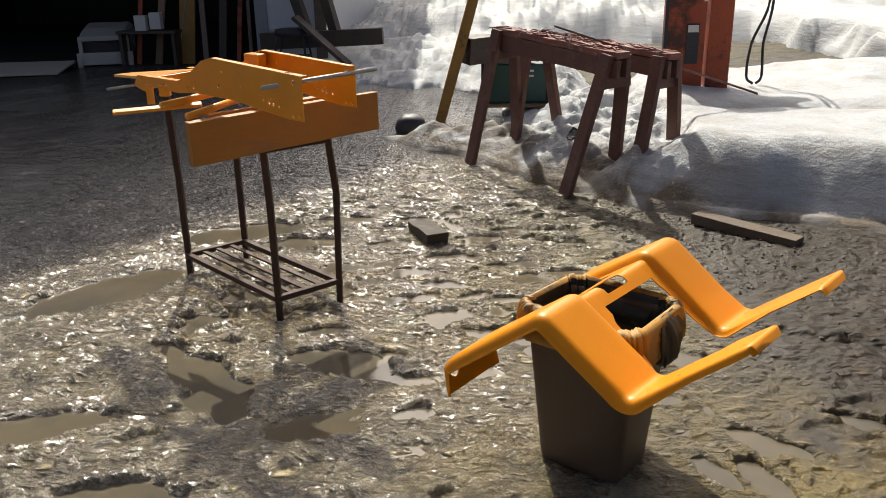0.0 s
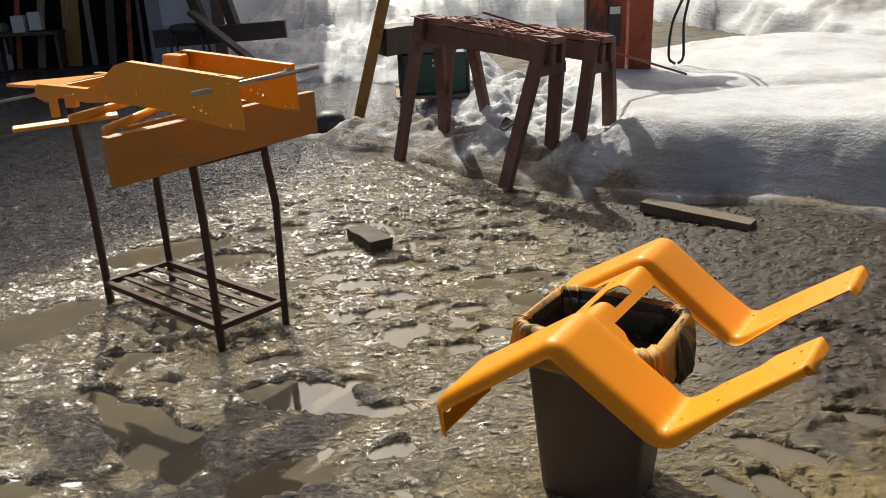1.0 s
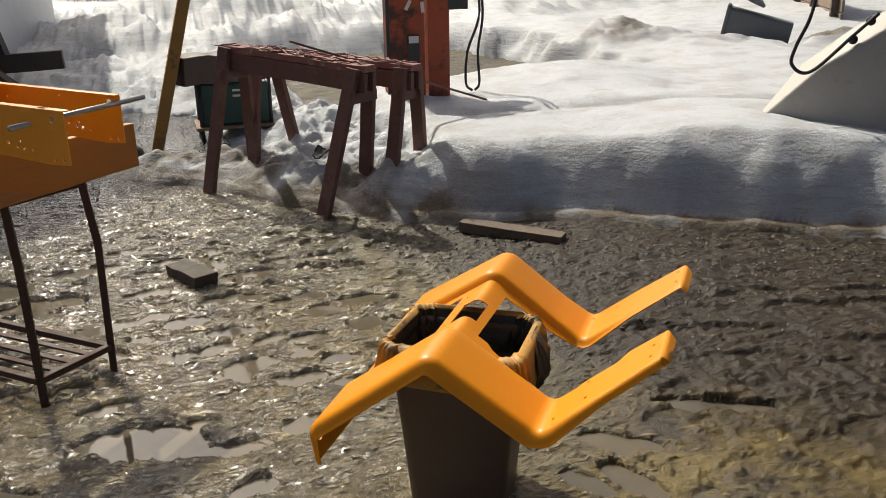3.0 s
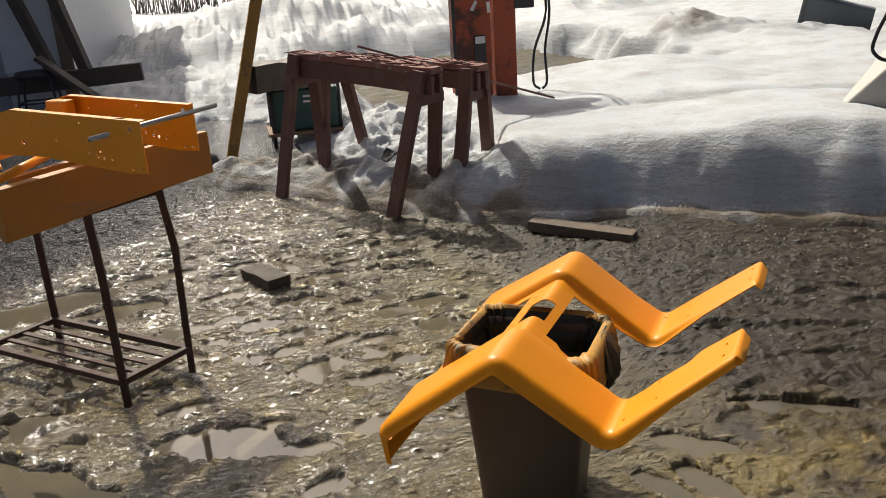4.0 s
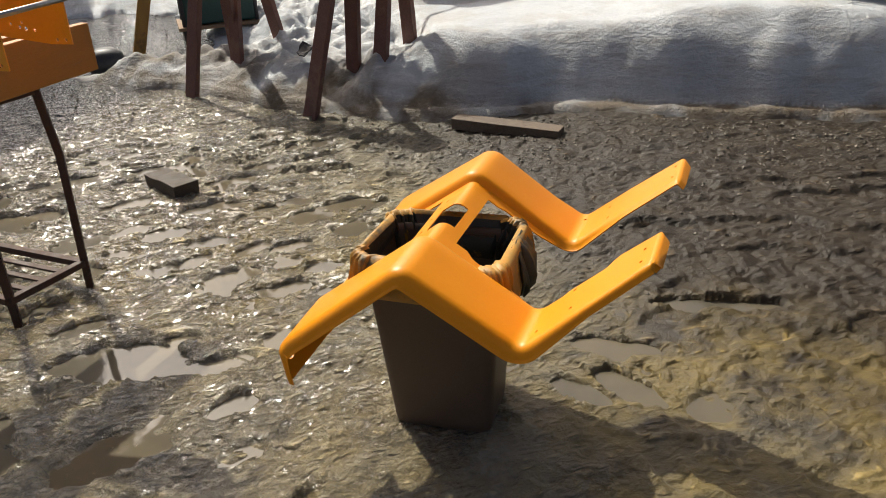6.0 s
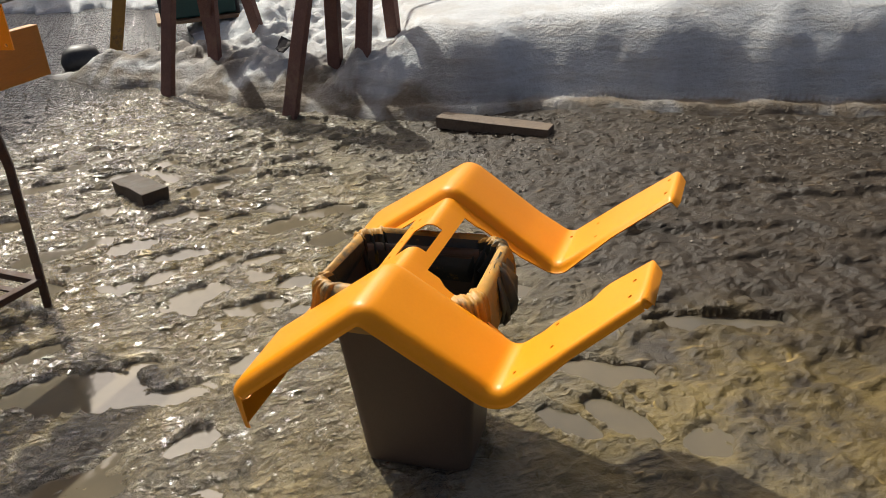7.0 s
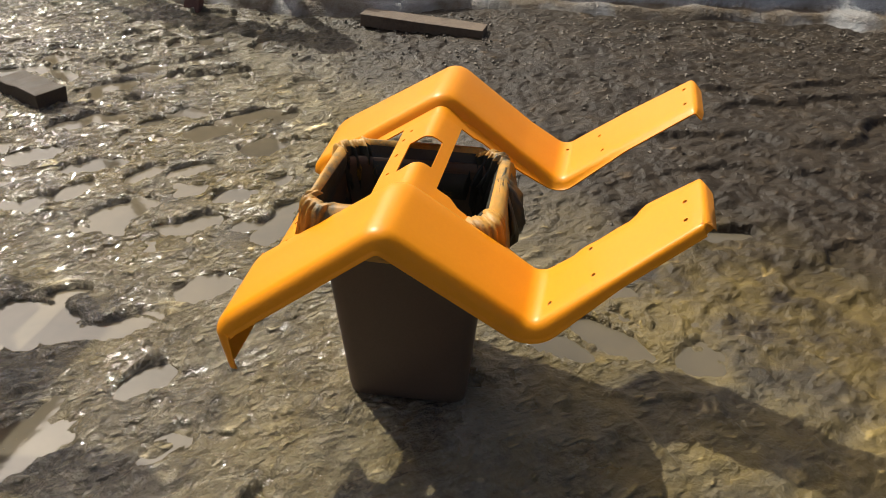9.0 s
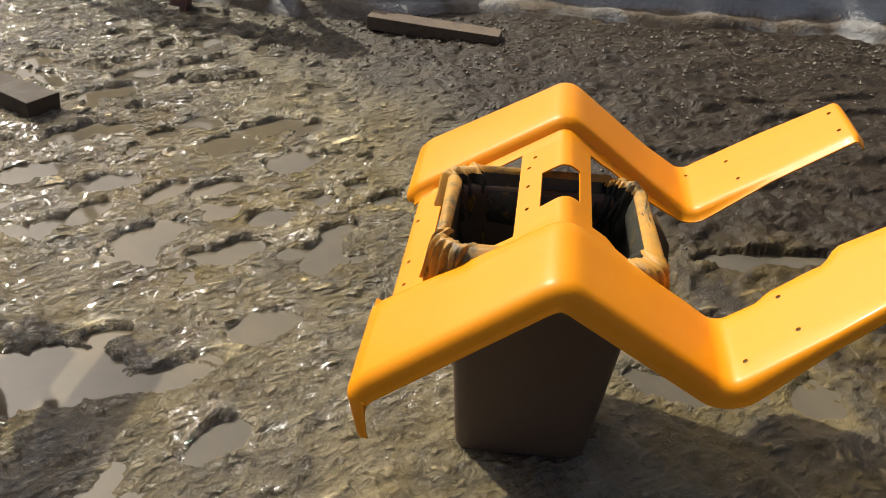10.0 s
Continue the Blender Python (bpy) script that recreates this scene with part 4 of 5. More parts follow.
def build_liner():
    """A bag folded over the rim: a crumpled cuff, a gathered inside and a loose tail on the east side."""
    ob = thing("bin_liner", "crumpled black plastic bin liner dusted with yellow paint", "bin liner", (0.537, 2.594, 0.0), -36.0)
    shape = rounded_rect(1, 1, 0.16, 40)
    n = len(shape)

    def fold(a, k, f):
        """Sharp gathers round the rim."""
        q = noise.noise(Vector((math.cos(a) * f, math.sin(a) * f, k)))
        q2 = noise.noise(Vector((math.cos(a) * f * 2.7, math.sin(a) * f * 2.7, k * 2 + 5)))
        return (0.5 - abs(q) * 2.0) + 0.6 * (0.4 - abs(q2) * 1.6)

    def ring(out, z, amp, k, drop=0.0):
        pts = []
        for i, (x, y) in enumerate(shape):
            a = i / n * math.tau + math.tau / 8
            g = amp * fold(a, k, 5.0)
            east = max(0.0, math.cos(a)) ** 3
            tip = 0.012 * noise.noise(Vector((math.cos(a) * 2, math.sin(a) * 2, 3))) * min(1.0, max(0.0, (z - 0.40) / 0.1))
            d = out + g + 0.022 * east * (1 if out > 0 else 0)
            pts.append((x * (0.400 + 2 * d), y * (0.322 + 2 * d), z + tip - drop * (0.5 + 0.7 * east) * (1 + 0.5 * fold(a, k + 3, 3.0))))
        return pts

    lip = [ring(0.004, 0.559, 0.012, 0.65), ring(-0.006, 0.560, 0.013, 0.7), ring(-0.014, 0.550, 0.015, 0.8)]
    bm = bmesh.new()
    loft_bm(bm, [ring(0.010, 0.475, 0.020, 0.0, 0.055), ring(0.020, 0.487, 0.022, 0.25, 0.045), ring(0.018, 0.508, 0.018, 0.4, 0.025), ring(0.016, 0.530, 0.015, 0.5, 0.006), ring(0.012, 0.548, 0.014, 0.6)] + lip, False, False)
    part("cuff", bm, M_BAG_SPRAY, ob, "cuff crusted with yellow overspray", smooth=True)
    bm = bmesh.new()
    loft_bm(bm, [lip[2], ring(-0.019, 0.530, 0.017, 0.95), ring(-0.023, 0.508, 0.020, 1.2), ring(-0.026, 0.485, 0.022, 1.5), ring(-0.029, 0.46, 0.024, 1.8), ring(-0.032, 0.43, 0.024, 2.1), ring(-0.036, 0.39, 0.024, 2.5), ring(-0.042, 0.33, 0.022, 3.0),
                 ring(-0.055, 0.20, 0.02, 3.8), ring(-0.09, 0.08, 0.01, 4.2)], False, True)
    part("pouch", bm, M_BAG, ob, smooth=True)
    # the loose tail bunched outside the rim
    bm = bmesh.new()
    loops = []
    for z, w, d, x0 in ((0.556, 0.08, 0.014, 0.206), (0.535, 0.12, 0.034, 0.216), (0.50, 0.15, 0.048, 0.226), (0.46, 0.13, 0.055, 0.230), (0.425, 0.10, 0.045, 0.228), (0.395, 0.05, 0.022, 0.222)):
        lp = []
        for k in range(40):
            a = k / 40 * math.tau
            g = 1 + 0.7 * fold(a, z * 7, 4.0)
            lp.append((x0 + d / 2 * g * math.cos(a), 0.02 + w / 2 * g * math.sin(a), z + 0.012 * noise.noise(Vector((a * 2, z * 20, 1)))))
        loops.append(lp)
    loft_bm(bm, loops[::-1])
    part("tail", bm, M_BAG_TAIL, ob, "loose grey-green bag tail", smooth=True)
    return ob


build_liner()


# ---- the steel stand with the frame on it ----
def build_stand():
    ob = thing("steel_stand", "tall rusty angle-iron stand with a slatted bottom rack", "stand", (-0.99, 3.92, 0))
    n_, e_, w_ = Vector((-0.808, 3.668, 0)), Vector((-0.562, 3.893, 0)), Vector((-1.44, 4.252, 0))
    f_ = w_ + e_ - n_
    o = Vector((-0.99, 3.92, 0))
    top = {}
    for key, p in (("n", n_), ("e", e_), ("w", w_), ("f", f_)):
        q = p - o
        bend = 0.015 if key == "e" else 0.0
        bm = bmesh.new()
        hi = Vector((q.x - 0.01, q.y, 0.985 if key == "w" else 0.80))
        # angle iron: two flanges
        for lo_, hi_ in (((q.x, q.y, -0.02), (q.x + bend, q.y, 0.55)), ((q.x + bend, q.y, 0.545), tuple(hi))):
            lo_, hi_ = Vector(lo_), Vector(hi_)
            beam_bm(bm, lo_, hi_, 0.025, 0.006, 0, 0.001, 0.0008, 2, ref=(1, 0, 0))
            beam_bm(bm, lo_ + Vector((0.012, 0.014, 0)), hi_ + Vector((0.012, 0.014, 0)), 0.006, 0.028, 0, 0.001, 0.0008, 2, ref=(1, 0, 0))
        part("leg", bm, M_RUST, ob)
        top[key] = hi
    for zz in (0.095,):
        c = {k: (p - o) + Vector((0, 0, zz)) for k, p in (("n", n_), ("e", e_), ("w", w_), ("f", f_))}
        for a, b in (("n", "e"), ("e", "f"), ("f", "w"), ("w", "n")):
            beam("rack_rail", c[a], c[b], 0.030, 0.026, M_RUST, ob, 0, rough=0.001, bevel=0.002)
        for t in (0.27, 0.5, 0.74):
            beam("rack_slat", c["n"].lerp(c["e"], t), c["w"].lerp(c["f"], t), 0.026, 0.010, M_RUST, ob, rough=0.001, bevel=0.002)
    for a, b in (("n", "e"),):
        beam("top_rail", top[a], top[b], 0.028, 0.005, M_RUST, ob, 90, rough=0.001, bevel=0.001)
    return ob


build_stand()

# boards on the stand
BL, BR = Vector((-1.015, 3.36, 0)), Vector((-0.356, 4.10, 0))


def build_board(name, off, z0, z1, label, ext=0.0, cut=0.0):
    d = (BR - BL).normalized()
    side = Vector((-d.y, d.x, 0))
    a, b = BL + side * off - d * ext + d * cut, BR + side * off + d * ext
    ob = thing(name, label, "board", (a + b) / 2, 0)
    c = (a + b) / 2
    bm = bmesh.new()
    zc = (z0 + z1) / 2
    box_bm(bm, 0.040, z1 - z0, (b - a).length, frame_to(a - c, b - c) @ Matrix.Translation((0, zc, (b - a).length / 2)), 0.003, 0.002, 4)
    part("plank", bm, M_PINE, ob)
    return ob


build_board("upright_board", 0.02, 0.805, 0.985, "wide pine board on edge with orange overspray on a stand")
build_board("upright_board", 0.24, 0.800, 0.960, "wide pine board on edge behind the sprayed one", 0.0, 0.22)


def build_chassis():
    """Two punched side plates joined at the nose, with a rod through them and two arms below."""
    ob = thing("tractor_frame", "orange-yellow painted garden tractor frame lying on boards", "tractor frame", (-0.95, 3.72, 1.0))
    o = Vector((-0.95, 3.72, 1.0))

    def side_plate(a, b, outline, holes, name):
        """Plate over the level line a to b: outline in fractions of it and metres of height."""
        a, b = Vector(a), Vector(b)
        d = b - a
        n = d.length
        d.normalize()
        side = Vector((-d.y, d.x, 0))
        m = Matrix((d, Vector((0, 0, 1)), side)).transposed().to_4x4()
        m = Matrix.Translation(a - o) @ m
        bm = bmesh.new()
        plate_bm(bm, [(x * n, z - 1.0) for x, z in outline], 0.005, m)
        bmesh.ops.recalc_face_normals(bm, faces=bm.faces)
        me = bpy.data.meshes.new(name)
        bm.to_mesh(me)
        bm.free()
        pl = new(name, me)
        cut = bmesh.new()
        for x, z, r in holes:
            tube_bm(cut, [m @ Vector((x * n, z - 1.0, -0.05)), m @ Vector((x * n, z - 1.0, 0.05))], r, 10)
        cme = bpy.data.meshes.new("cutter")
        bmesh.ops.recalc_face_normals(cut, faces=cut.faces)
        cut.to_mesh(cme)
        cut.free()
        cutter = new("cutter", cme)
        boo = pl.modifiers.new("holes", "BOOLEAN")
        boo.object, boo.solver = cutter, "EXACT"
        done = bpy.data.meshes.new_from_object(pl.evaluated_get(bpy.context.evaluated_depsgraph_get()))
        pl.modifiers.clear()
        pl.data = done
        bpy.data.objects.remove(cutter)
        done.materials.clear()
        done.materials.append(M_YELLOW_FRAME)
        pl.parent = ob
        # rolled top flange
        return m, n

    near_a, near_b = Vector((-1.46, 3.93, 1.0)), Vector((-0.53, 3.27, 1.0))
    far_a, far_b = Vector((-1.30, 4.20, 1.0)), Vector((-0.374, 3.575, 1.0))
    outline = [(0.0, 1.05), (0.03, 1.10), (0.30, 1.098), (0.36, 1.12), (0.46, 1.195), (0.52, 1.212), (1.0, 1.178), (1.0, 1.005), (0.93, 1.005), (0.62, 1.05), (0.40, 1.055), (0.30, 1.045), (0.12, 1.055), (0.10, 1.03), (0.06, 1.03)]
    holes = [(0.95, 1.02, 0.006), (0.98, 1.02, 0.006), (0.88, 1.05, 0.005), (0.85, 1.055, 0.007), (0.83, 1.06, 0.006), (0.80, 1.07, 0.005), (0.84, 1.075, 0.004),
             (0.36, 1.075, 0.006), (0.40, 1.08, 0.006), (0.40, 1.10, 0.004), (0.22, 1.07, 0.011), (0.05, 1.085, 0.004), (0.58, 1.16, 0.004), (0.55, 1.10, 0.007), (0.78, 1.17, 0.004), (0.96, 1.15, 0.011), (0.68, 1.11, 0.004), (0.52, 1.185, 0.004)]
    side_plate(near_a, near_b, outline, holes, "side_plate")
    m2, _ = side_plate(far_a, far_b, outline, holes, "side_plate")
    for a, b in ((near_a, near_b), (far_a, far_b)):
        d = (b - a).normalized()
        n = (b - a).length
        sgn = 1 if a == near_a else -1
        side = Vector((-d.y, d.x, 0)) * sgn
        bm = bmesh.new()
        prev = None
        for x, z in outline[1:7]:
            p = a - o + d * (x * n) + Vector((0, 0, z - 1.0))
            q = p + side * 0.028
            cur = [bm.verts.new(v) for v in (p, q, q - Vector((0, 0, 0.004)), p - Vector((0, 0, 0.004)))]
            if prev:
                for k in range(4):
                    bm.faces.new((prev[k], prev[(k + 1) % 4], cur[(k + 1) % 4], cur[k]))
            else:
                bm.faces.new(cur)
            prev = cur
        bm.faces.new(prev[::-1])
        part("top_flange", bm, M_YELLOW_FRAME, ob)
    # tapered nose tray
    bm = bmesh.new()
    tip = [Vector((-1.72, 4.30, 1.05)), Vector((-1.66, 4.36, 1.05))]
    pts = [Vector((-1.36, 3.86, 1.095)), Vector((-1.20, 4.12, 1.10)), tip[1], tip[0]]
    lo = [bm.verts.new(p - o - Vector((0, 0, 0.012))) for p in pts]
    hi = [bm.verts.new(p - o) for p in pts]
    bm.faces.new(lo[::-1])
    bm.faces.new(hi)
    for k in range(4):
        bm.faces.new((lo[k], lo[(k + 1) % 4], hi[(k + 1) % 4], hi[k]))
    part("nose_plate", bm, M_YELLOW_FRAME, ob)
    # cross members
    for t, z in ((0.10, 1.07), (0.62, 1.10)):
        a, b = near_a.lerp(near_b, t), far_a.lerp(far_b, t)
        beam("cross_member", Vector((a.x, a.y, z)) - o, Vector((b.x, b.y, z)) - o, 0.05, 0.05, M_YELLOW_FRAME, ob, rough=0)
    # rod through both plates
    tube("rod", [Vector((-0.695, 3.306, 1.129)) - o, Vector((-0.295, 3.638, 1.155)) - o], 0.0095, M_STEEL, ob, "bare steel rod")
    tube("rod", [Vector((-1.69, 4.13, 1.0)) - o, Vector((-1.42, 4.24, 1.03)) - o], 0.007, M_STEEL, ob, "bare steel rod")
    # arms and tubes below
    beam("arm", Vector((-1.40, 3.53, 0.998)) - o, Vector((-1.06, 3.66, 1.008)) - o, 0.032, 0.014, M_YELLOW_FRAME, ob, 20, rough=0)
    tube("tube", [Vector((-1.04, 3.42, 1.0)) - o, Vector((-0.90, 3.76, 1.02)) - o], 0.016, M_YELLOW_FRAME, ob)
    tube("tube", [Vector((-1.20, 3.56, 1.02)) - o, Vector((-0.98, 3.86, 1.04)) - o], 0.016, M_YELLOW_FRAME, ob)
    bm = bmesh.new()
    box_bm(bm, 0.035, 0.012, 0.09, Matrix.Translation(Vector((-1.36, 3.85, 1.02)) - o), 0.004)
    part("bracket", bm, M_YELLOW_FRAME, ob)
    bm = bmesh.new()
    box_bm(bm, 0.05, 0.03, 0.05, Matrix.Translation(Vector((-1.27, 3.80, 1.045)) - o), 0.006)
    part("bracket", bm, M_YELLOW_FRAME, ob)
    bm = bmesh.new()
    box_bm(bm, 0.10, 0.05, 0.07, Matrix.Translation(Vector((-0.86, 3.84, 1.165)) - o) @ Matrix.Rotation(radians(-35), 4, "Z"), 0.008)
    part("bearing_block", bm, M_YELLOW_FRAME, ob)
    beam("tab", Vector((-0.60, 3.33, 1.185)) - o, Vector((-0.54, 3.40, 1.165)) - o, 0.03, 0.004, M_STEEL, ob, rough=0)
    return ob


build_chassis()


# ---- sawhorses ----
def build_sawhorse(a, b, h, legs, label, top_mat, leg_mat, w=0.115):
    """A trestle from a to b (level), its top at height h; legs: four feet in plan with their ground height."""
    a, b = Vector((*a, 0)), Vector((*b, 0))
    c = (a + b) / 2
    ob = thing("sawhorse", label, "sawhorse", c, group="sawhorses by the snow bank")
    d = (b - a).normalized()
    side = Vector((-d.y, d.x, 0))
    za, zb = h
    A, B = a - c, b - c
    beam("top_beam", A + Vector((0, 0, za - 0.02)), B + Vector((0, 0, zb - 0.02)), w, 0.045, top_mat, ob, rough=0.006, cuts=9, label="splintered weathered top board")
    for s in (-1, 1):
        off = side * s * (w / 2 - 0.012)
        beam("apron", A + off + Vector((0, 0, za - 0.105)), B + off + Vector((0, 0, zb - 0.105)), 0.035, 0.12, M_HORSE, ob, rough=0.003, cuts=4)
    for end, (fx, fy, fz), s in legs:
        p = (A if end == 0 else B) + d * (0.07 if end == 0 else -0.07) + side * s * (w / 2 + 0.022) + Vector((0, 0, (za if end == 0 else zb) - 0.012))
        foot = Vector((fx, fy, fz)) - c
        foot = foot + (foot - p).normalized() * 0.01
        beam("leg", foot, p, 0.098, 0.042, leg_mat, ob, 0, rough=0.003, ref=d)
    for end in (0, 1):
        q = (A if end == 0 else B) + d * (0.07 if end == 0 else -0.07)
        z = (za if end == 0 else zb) - 0.20
        beam("cleat", q + side * -0.14 + Vector((0, 0, z)), q + side * 0.14 + Vector((0, 0, z)), 0.03, 0.07, leg_mat, ob, rough=0.002)
    return ob


build_sawhorse((0.25, 6.75), (1.05, 5.74), (1.045, 0.960),
               [(1, (0.70, 5.77, -0.01), -1), (1, (1.08, 6.14, 0.06), 1), (0, (0.02, 6.62, 0.0), -1), (0, (0.40, 6.98, 0.05), 1)],
               "worn red-brown wooden sawhorse standing in dirty snow", M_HORSE_TOP, M_HORSE)
build_sawhorse((0.50, 7.12), (1.42, 5.94), (0.985, 0.925),
               [(1, (1.18, 5.86, 0.04), -1), (1, (1.50, 6.12, 0.10), 1), (0, (0.36, 6.74, 0.05), -1), (0, (0.76, 6.98, 0.05), 1)],
               "weathered wooden sawhorse sunk in the snow bank", M_HORSE_TOP, M_HORSE)


def build_splinters(a, b, za, zb, seed):
    """Chips and strips of torn bark and paint lying along a beam."""
    r = random.Random(seed)
    a, b = Vector((*a, za)), Vector((*b, zb))
    ob = thing("wood_splinters", "torn strips of wood and old red paint on a beam", "splinters", (a + b) / 2, kind="stuff")
    d = (b - a).normalized()
    side = Vector((-d.y, d.x, 0)).normalized()
    bm = bmesh.new()
    for _ in range(70):
        p = a.lerp(b, r.uniform(0.03, 0.97)) - (a + b) / 2 + side * r.uniform(-0.05, 0.05) + Vector((0, 0, 0.004 + r.uniform(0, 0.010)))
        turn = d * r.uniform(0.6, 1.0) + side * r.gauss(0, 0.35) + Vector((0, 0, r.gauss(0, 0.10)))
        n = r.uniform(0.04, 0.16)
        beam_bm(bm, p - turn * n / 2, p + turn * n / 2, r.uniform(0.008, 0.026), r.uniform(0.003, 0.010), 0, 0.0, 0.0015, 1)
    part("splinter", bm, M_HORSE_TOP, ob)
    return ob


build_splinters((0.25, 6.75), (1.05, 5.74), 1.045, 0.960, 3)
build_splinters((0.50, 7.12), (1.42, 5.94), 0.985, 0.925, 4)

# a lath laid across them, its end in the snow
lath = thing("lath", "thin rusty lath lying across the sawhorses", "lath", (1.2, 6.6, 0.9))
beam("strip", (-0.57, -0.36, 0.19), (1.02, 0.10, -0.37), 0.035, 0.014, M_HORSE, lath, rough=0.001)

# a dark scrap left in the snow between the legs
scrap = thing("rubber_scrap", "torn black rubber scrap lying on dirty snow", "scrap", (0.80, 6.33, 0.27), 35)
bm = bmesh.new()
for k in range(3):
    beam_bm(bm, (-0.07 + 0.02 * k, -0.03 + 0.03 * k, 0.0), (0.07 - 0.01 * k, 0.02 * k, 0.035 + 0.012 * k), 0.045, 0.012, 15 * k, 0.003, 0.005, 3)
part("strip", bm, M_BLACK, scrap)

# ---- timber on the mud ----
blk = thing("timber_block", "short wet offcut of timber lying in mud", "wood block", (-0.19, 4.86, -0.01), 0)
beam("offcut", (-0.070, 0.136, 0.034), (0.070, -0.136, 0.036), 0.135, 0.062, M_WET_WOOD, blk, rough=0.004)
plk = thing("plank", "muddy grey timber plank lying by the snow edge", "plank", (1.685, 4.90, -0.01), 0)
beam("board", (-0.238, 0.226, 0.046), (0.238, -0.226, 0.030), 0.115, 0.062, M_PLANK, plk, rough=0.003)

# ---- leaning ochre post ----
post = thing("timber_post", "leaning ochre-stained square timber post", "post", (-0.32, 8.25, 0))
beam("shaft", (0.0, 0.0, 0.0), (0.80, 0.0, 2.8), 0.10, 0.10, M_POST, post, rough=0.003, cuts=6)

# ---- red steel pillar with cables ----
def build_pillar():
    ob = thing("lift_column", "rusty red-painted steel column with cables and labels", "steel column", (1.98, 7.75, 0))
    bm = bmesh.new()
    box_bm(bm, 0.34, 0.14, 1.9, Matrix.Translation((-0.12, 0, 0.95)), 0.006)
    part("post", bm, M_RED_STEEL, ob)
    bm = bmesh.new()
    box_bm(bm, 0.20, 0.22, 1.9, Matrix.Translation((0.18, 0.04, 0.95)), 0.006)
    part("channel", bm, M_RED_STEEL, ob)
    bm = bmesh.new()
    box_bm(bm, 0.03, 0.02, 1.9, Matrix.Translation((-0.29, -0.08, 0.95)), 0.004)
    part("edge_strip", bm, M_DARK_METAL, ob, "dark edge strip")
    bm = bmesh.new()
    box_bm(bm, 0.11, 0.02, 0.34, Matrix.Translation((-0.06, -0.08, 0.80)), 0.004)
    part("switch_plate", bm, M_DARK_METAL, ob, "black switch plate")
    bm = bmesh.new()
    box_bm(bm, 0.09, 0.006, 0.06, Matrix.Translation((-0.06, -0.094, 0.93)), 0.001)
    part("sticker", bm, M_WHITE_TAG, ob, "white sticker")
    for x, z, a in ((-0.10, 1.22, 30), (0.03, 1.20, -5)):
        bm = bmesh.new()
        box_bm(bm, 0.03, 0.006, 0.09, Matrix.Translation((x, -0.075, z)) @ Matrix.Rotation(radians(a), 4, "Y"), 0.001)
        part("sticker", bm, M_WHITE_TAG, ob, "pale paper tag")
    bm = bmesh.new()
    box_bm(bm, 0.19, 0.09, 0.30, Matrix.Translation((0.36, -0.03, 1.32)), 0.008)
    box_ = part("control_box", bm, M_DARK_METAL, ob, "black control box")
    for k in range(5):
        bm = bmesh.new()
        box_bm(bm, 0.10, 0.004, 0.010, Matrix.Translation((0.36, -0.077, 1.40 - 0.035 * k)), 0.0005)
        part("print_line", bm, M_WHITE_TAG, box_, "pale unreadable print")
    for off, sw in ((0.0, 0.0), (0.05, 0.05)):
        tube("cable", sweep([(0.42 + off, -0.02, 1.88), (0.50 + off, -0.02, 1.6), (0.58 + off * 0.6, -0.03, 1.15), (0.46 + sw * 2, -0.04, 0.80), (0.44 + sw * 2.6, -0.05, 0.52), (0.50 + sw * 0.5, -0.05, 0.45)]), 0.012, M_BLACK, ob, "black rubber cable")
    return ob


build_pillar()


# ---- green machine box and tyre behind the sawhorses ----
gen = thing("generator", "dark green metal machine box standing in slush", "generator", (0.42, 8.7, 0))
bm = bmesh.new()
box_bm(bm, 0.62, 0.42, 0.39, Matrix.Translation((0, 0, 0.345)), 0.02)
part("housing", bm, M_GREEN, gen)
for k in range(2):
    bm = bmesh.new()
    box_bm(bm, 0.2, 0.004, 0.02, Matrix.Translation((0.08, -0.214, 0.47 - 0.05 * k)), 0.0005)
    part("print_line", bm, M_WHITE_TAG, gen, "pale unreadable print")
for x in (-0.32, 0.32):
    tube("frame_tube", [(x, -0.2, -0.02), (x, -0.2, 0.56)], 0.018, M_DARK_METAL, gen)
    tube("frame_tube", [(x, 0.2, -0.02), (x, 0.2, 0.56)], 0.018, M_DARK_METAL, gen)
    tube("frame_rail", [(x, -0.2, 0.56), (x, 0.2, 0.56)], 0.018, M_DARK_METAL, gen)
old = thing("timber_block", "thick grey weathered timber laid over a machine frame", "timber", (0.12, 8.45, 0.555))
beam("baulk", (-0.20, -0.10, 0.135), (0.46, 0.14, 0.135), 0.34, 0.25, M_WOOD_DARK, old, rough=0.01, cuts=5)
bm = bmesh.new()
box_bm(bm, 0.75, 0.5, 0.03, Matrix.Translation((0, 0, 0.13)), 0.004)
part("skid", bm, M_WOOD_RAW, gen, "pale timber skid")

lump = thing("rubber_boot_tray", "black lump of rubber in the slush", "rubber", (-0.56, 7.80, 0.0))
bm = bmesh.new()
loft_bm(bm, [[(x, y, z) for x, y in rounded_rect(s, s * 0.8, s * 0.3)] for z, s in ((-0.02, 0.26), (0.06, 0.30), (0.13, 0.25), (0.17, 0.13))])
part("lump", bm, M_BLACK, lump, smooth=True)


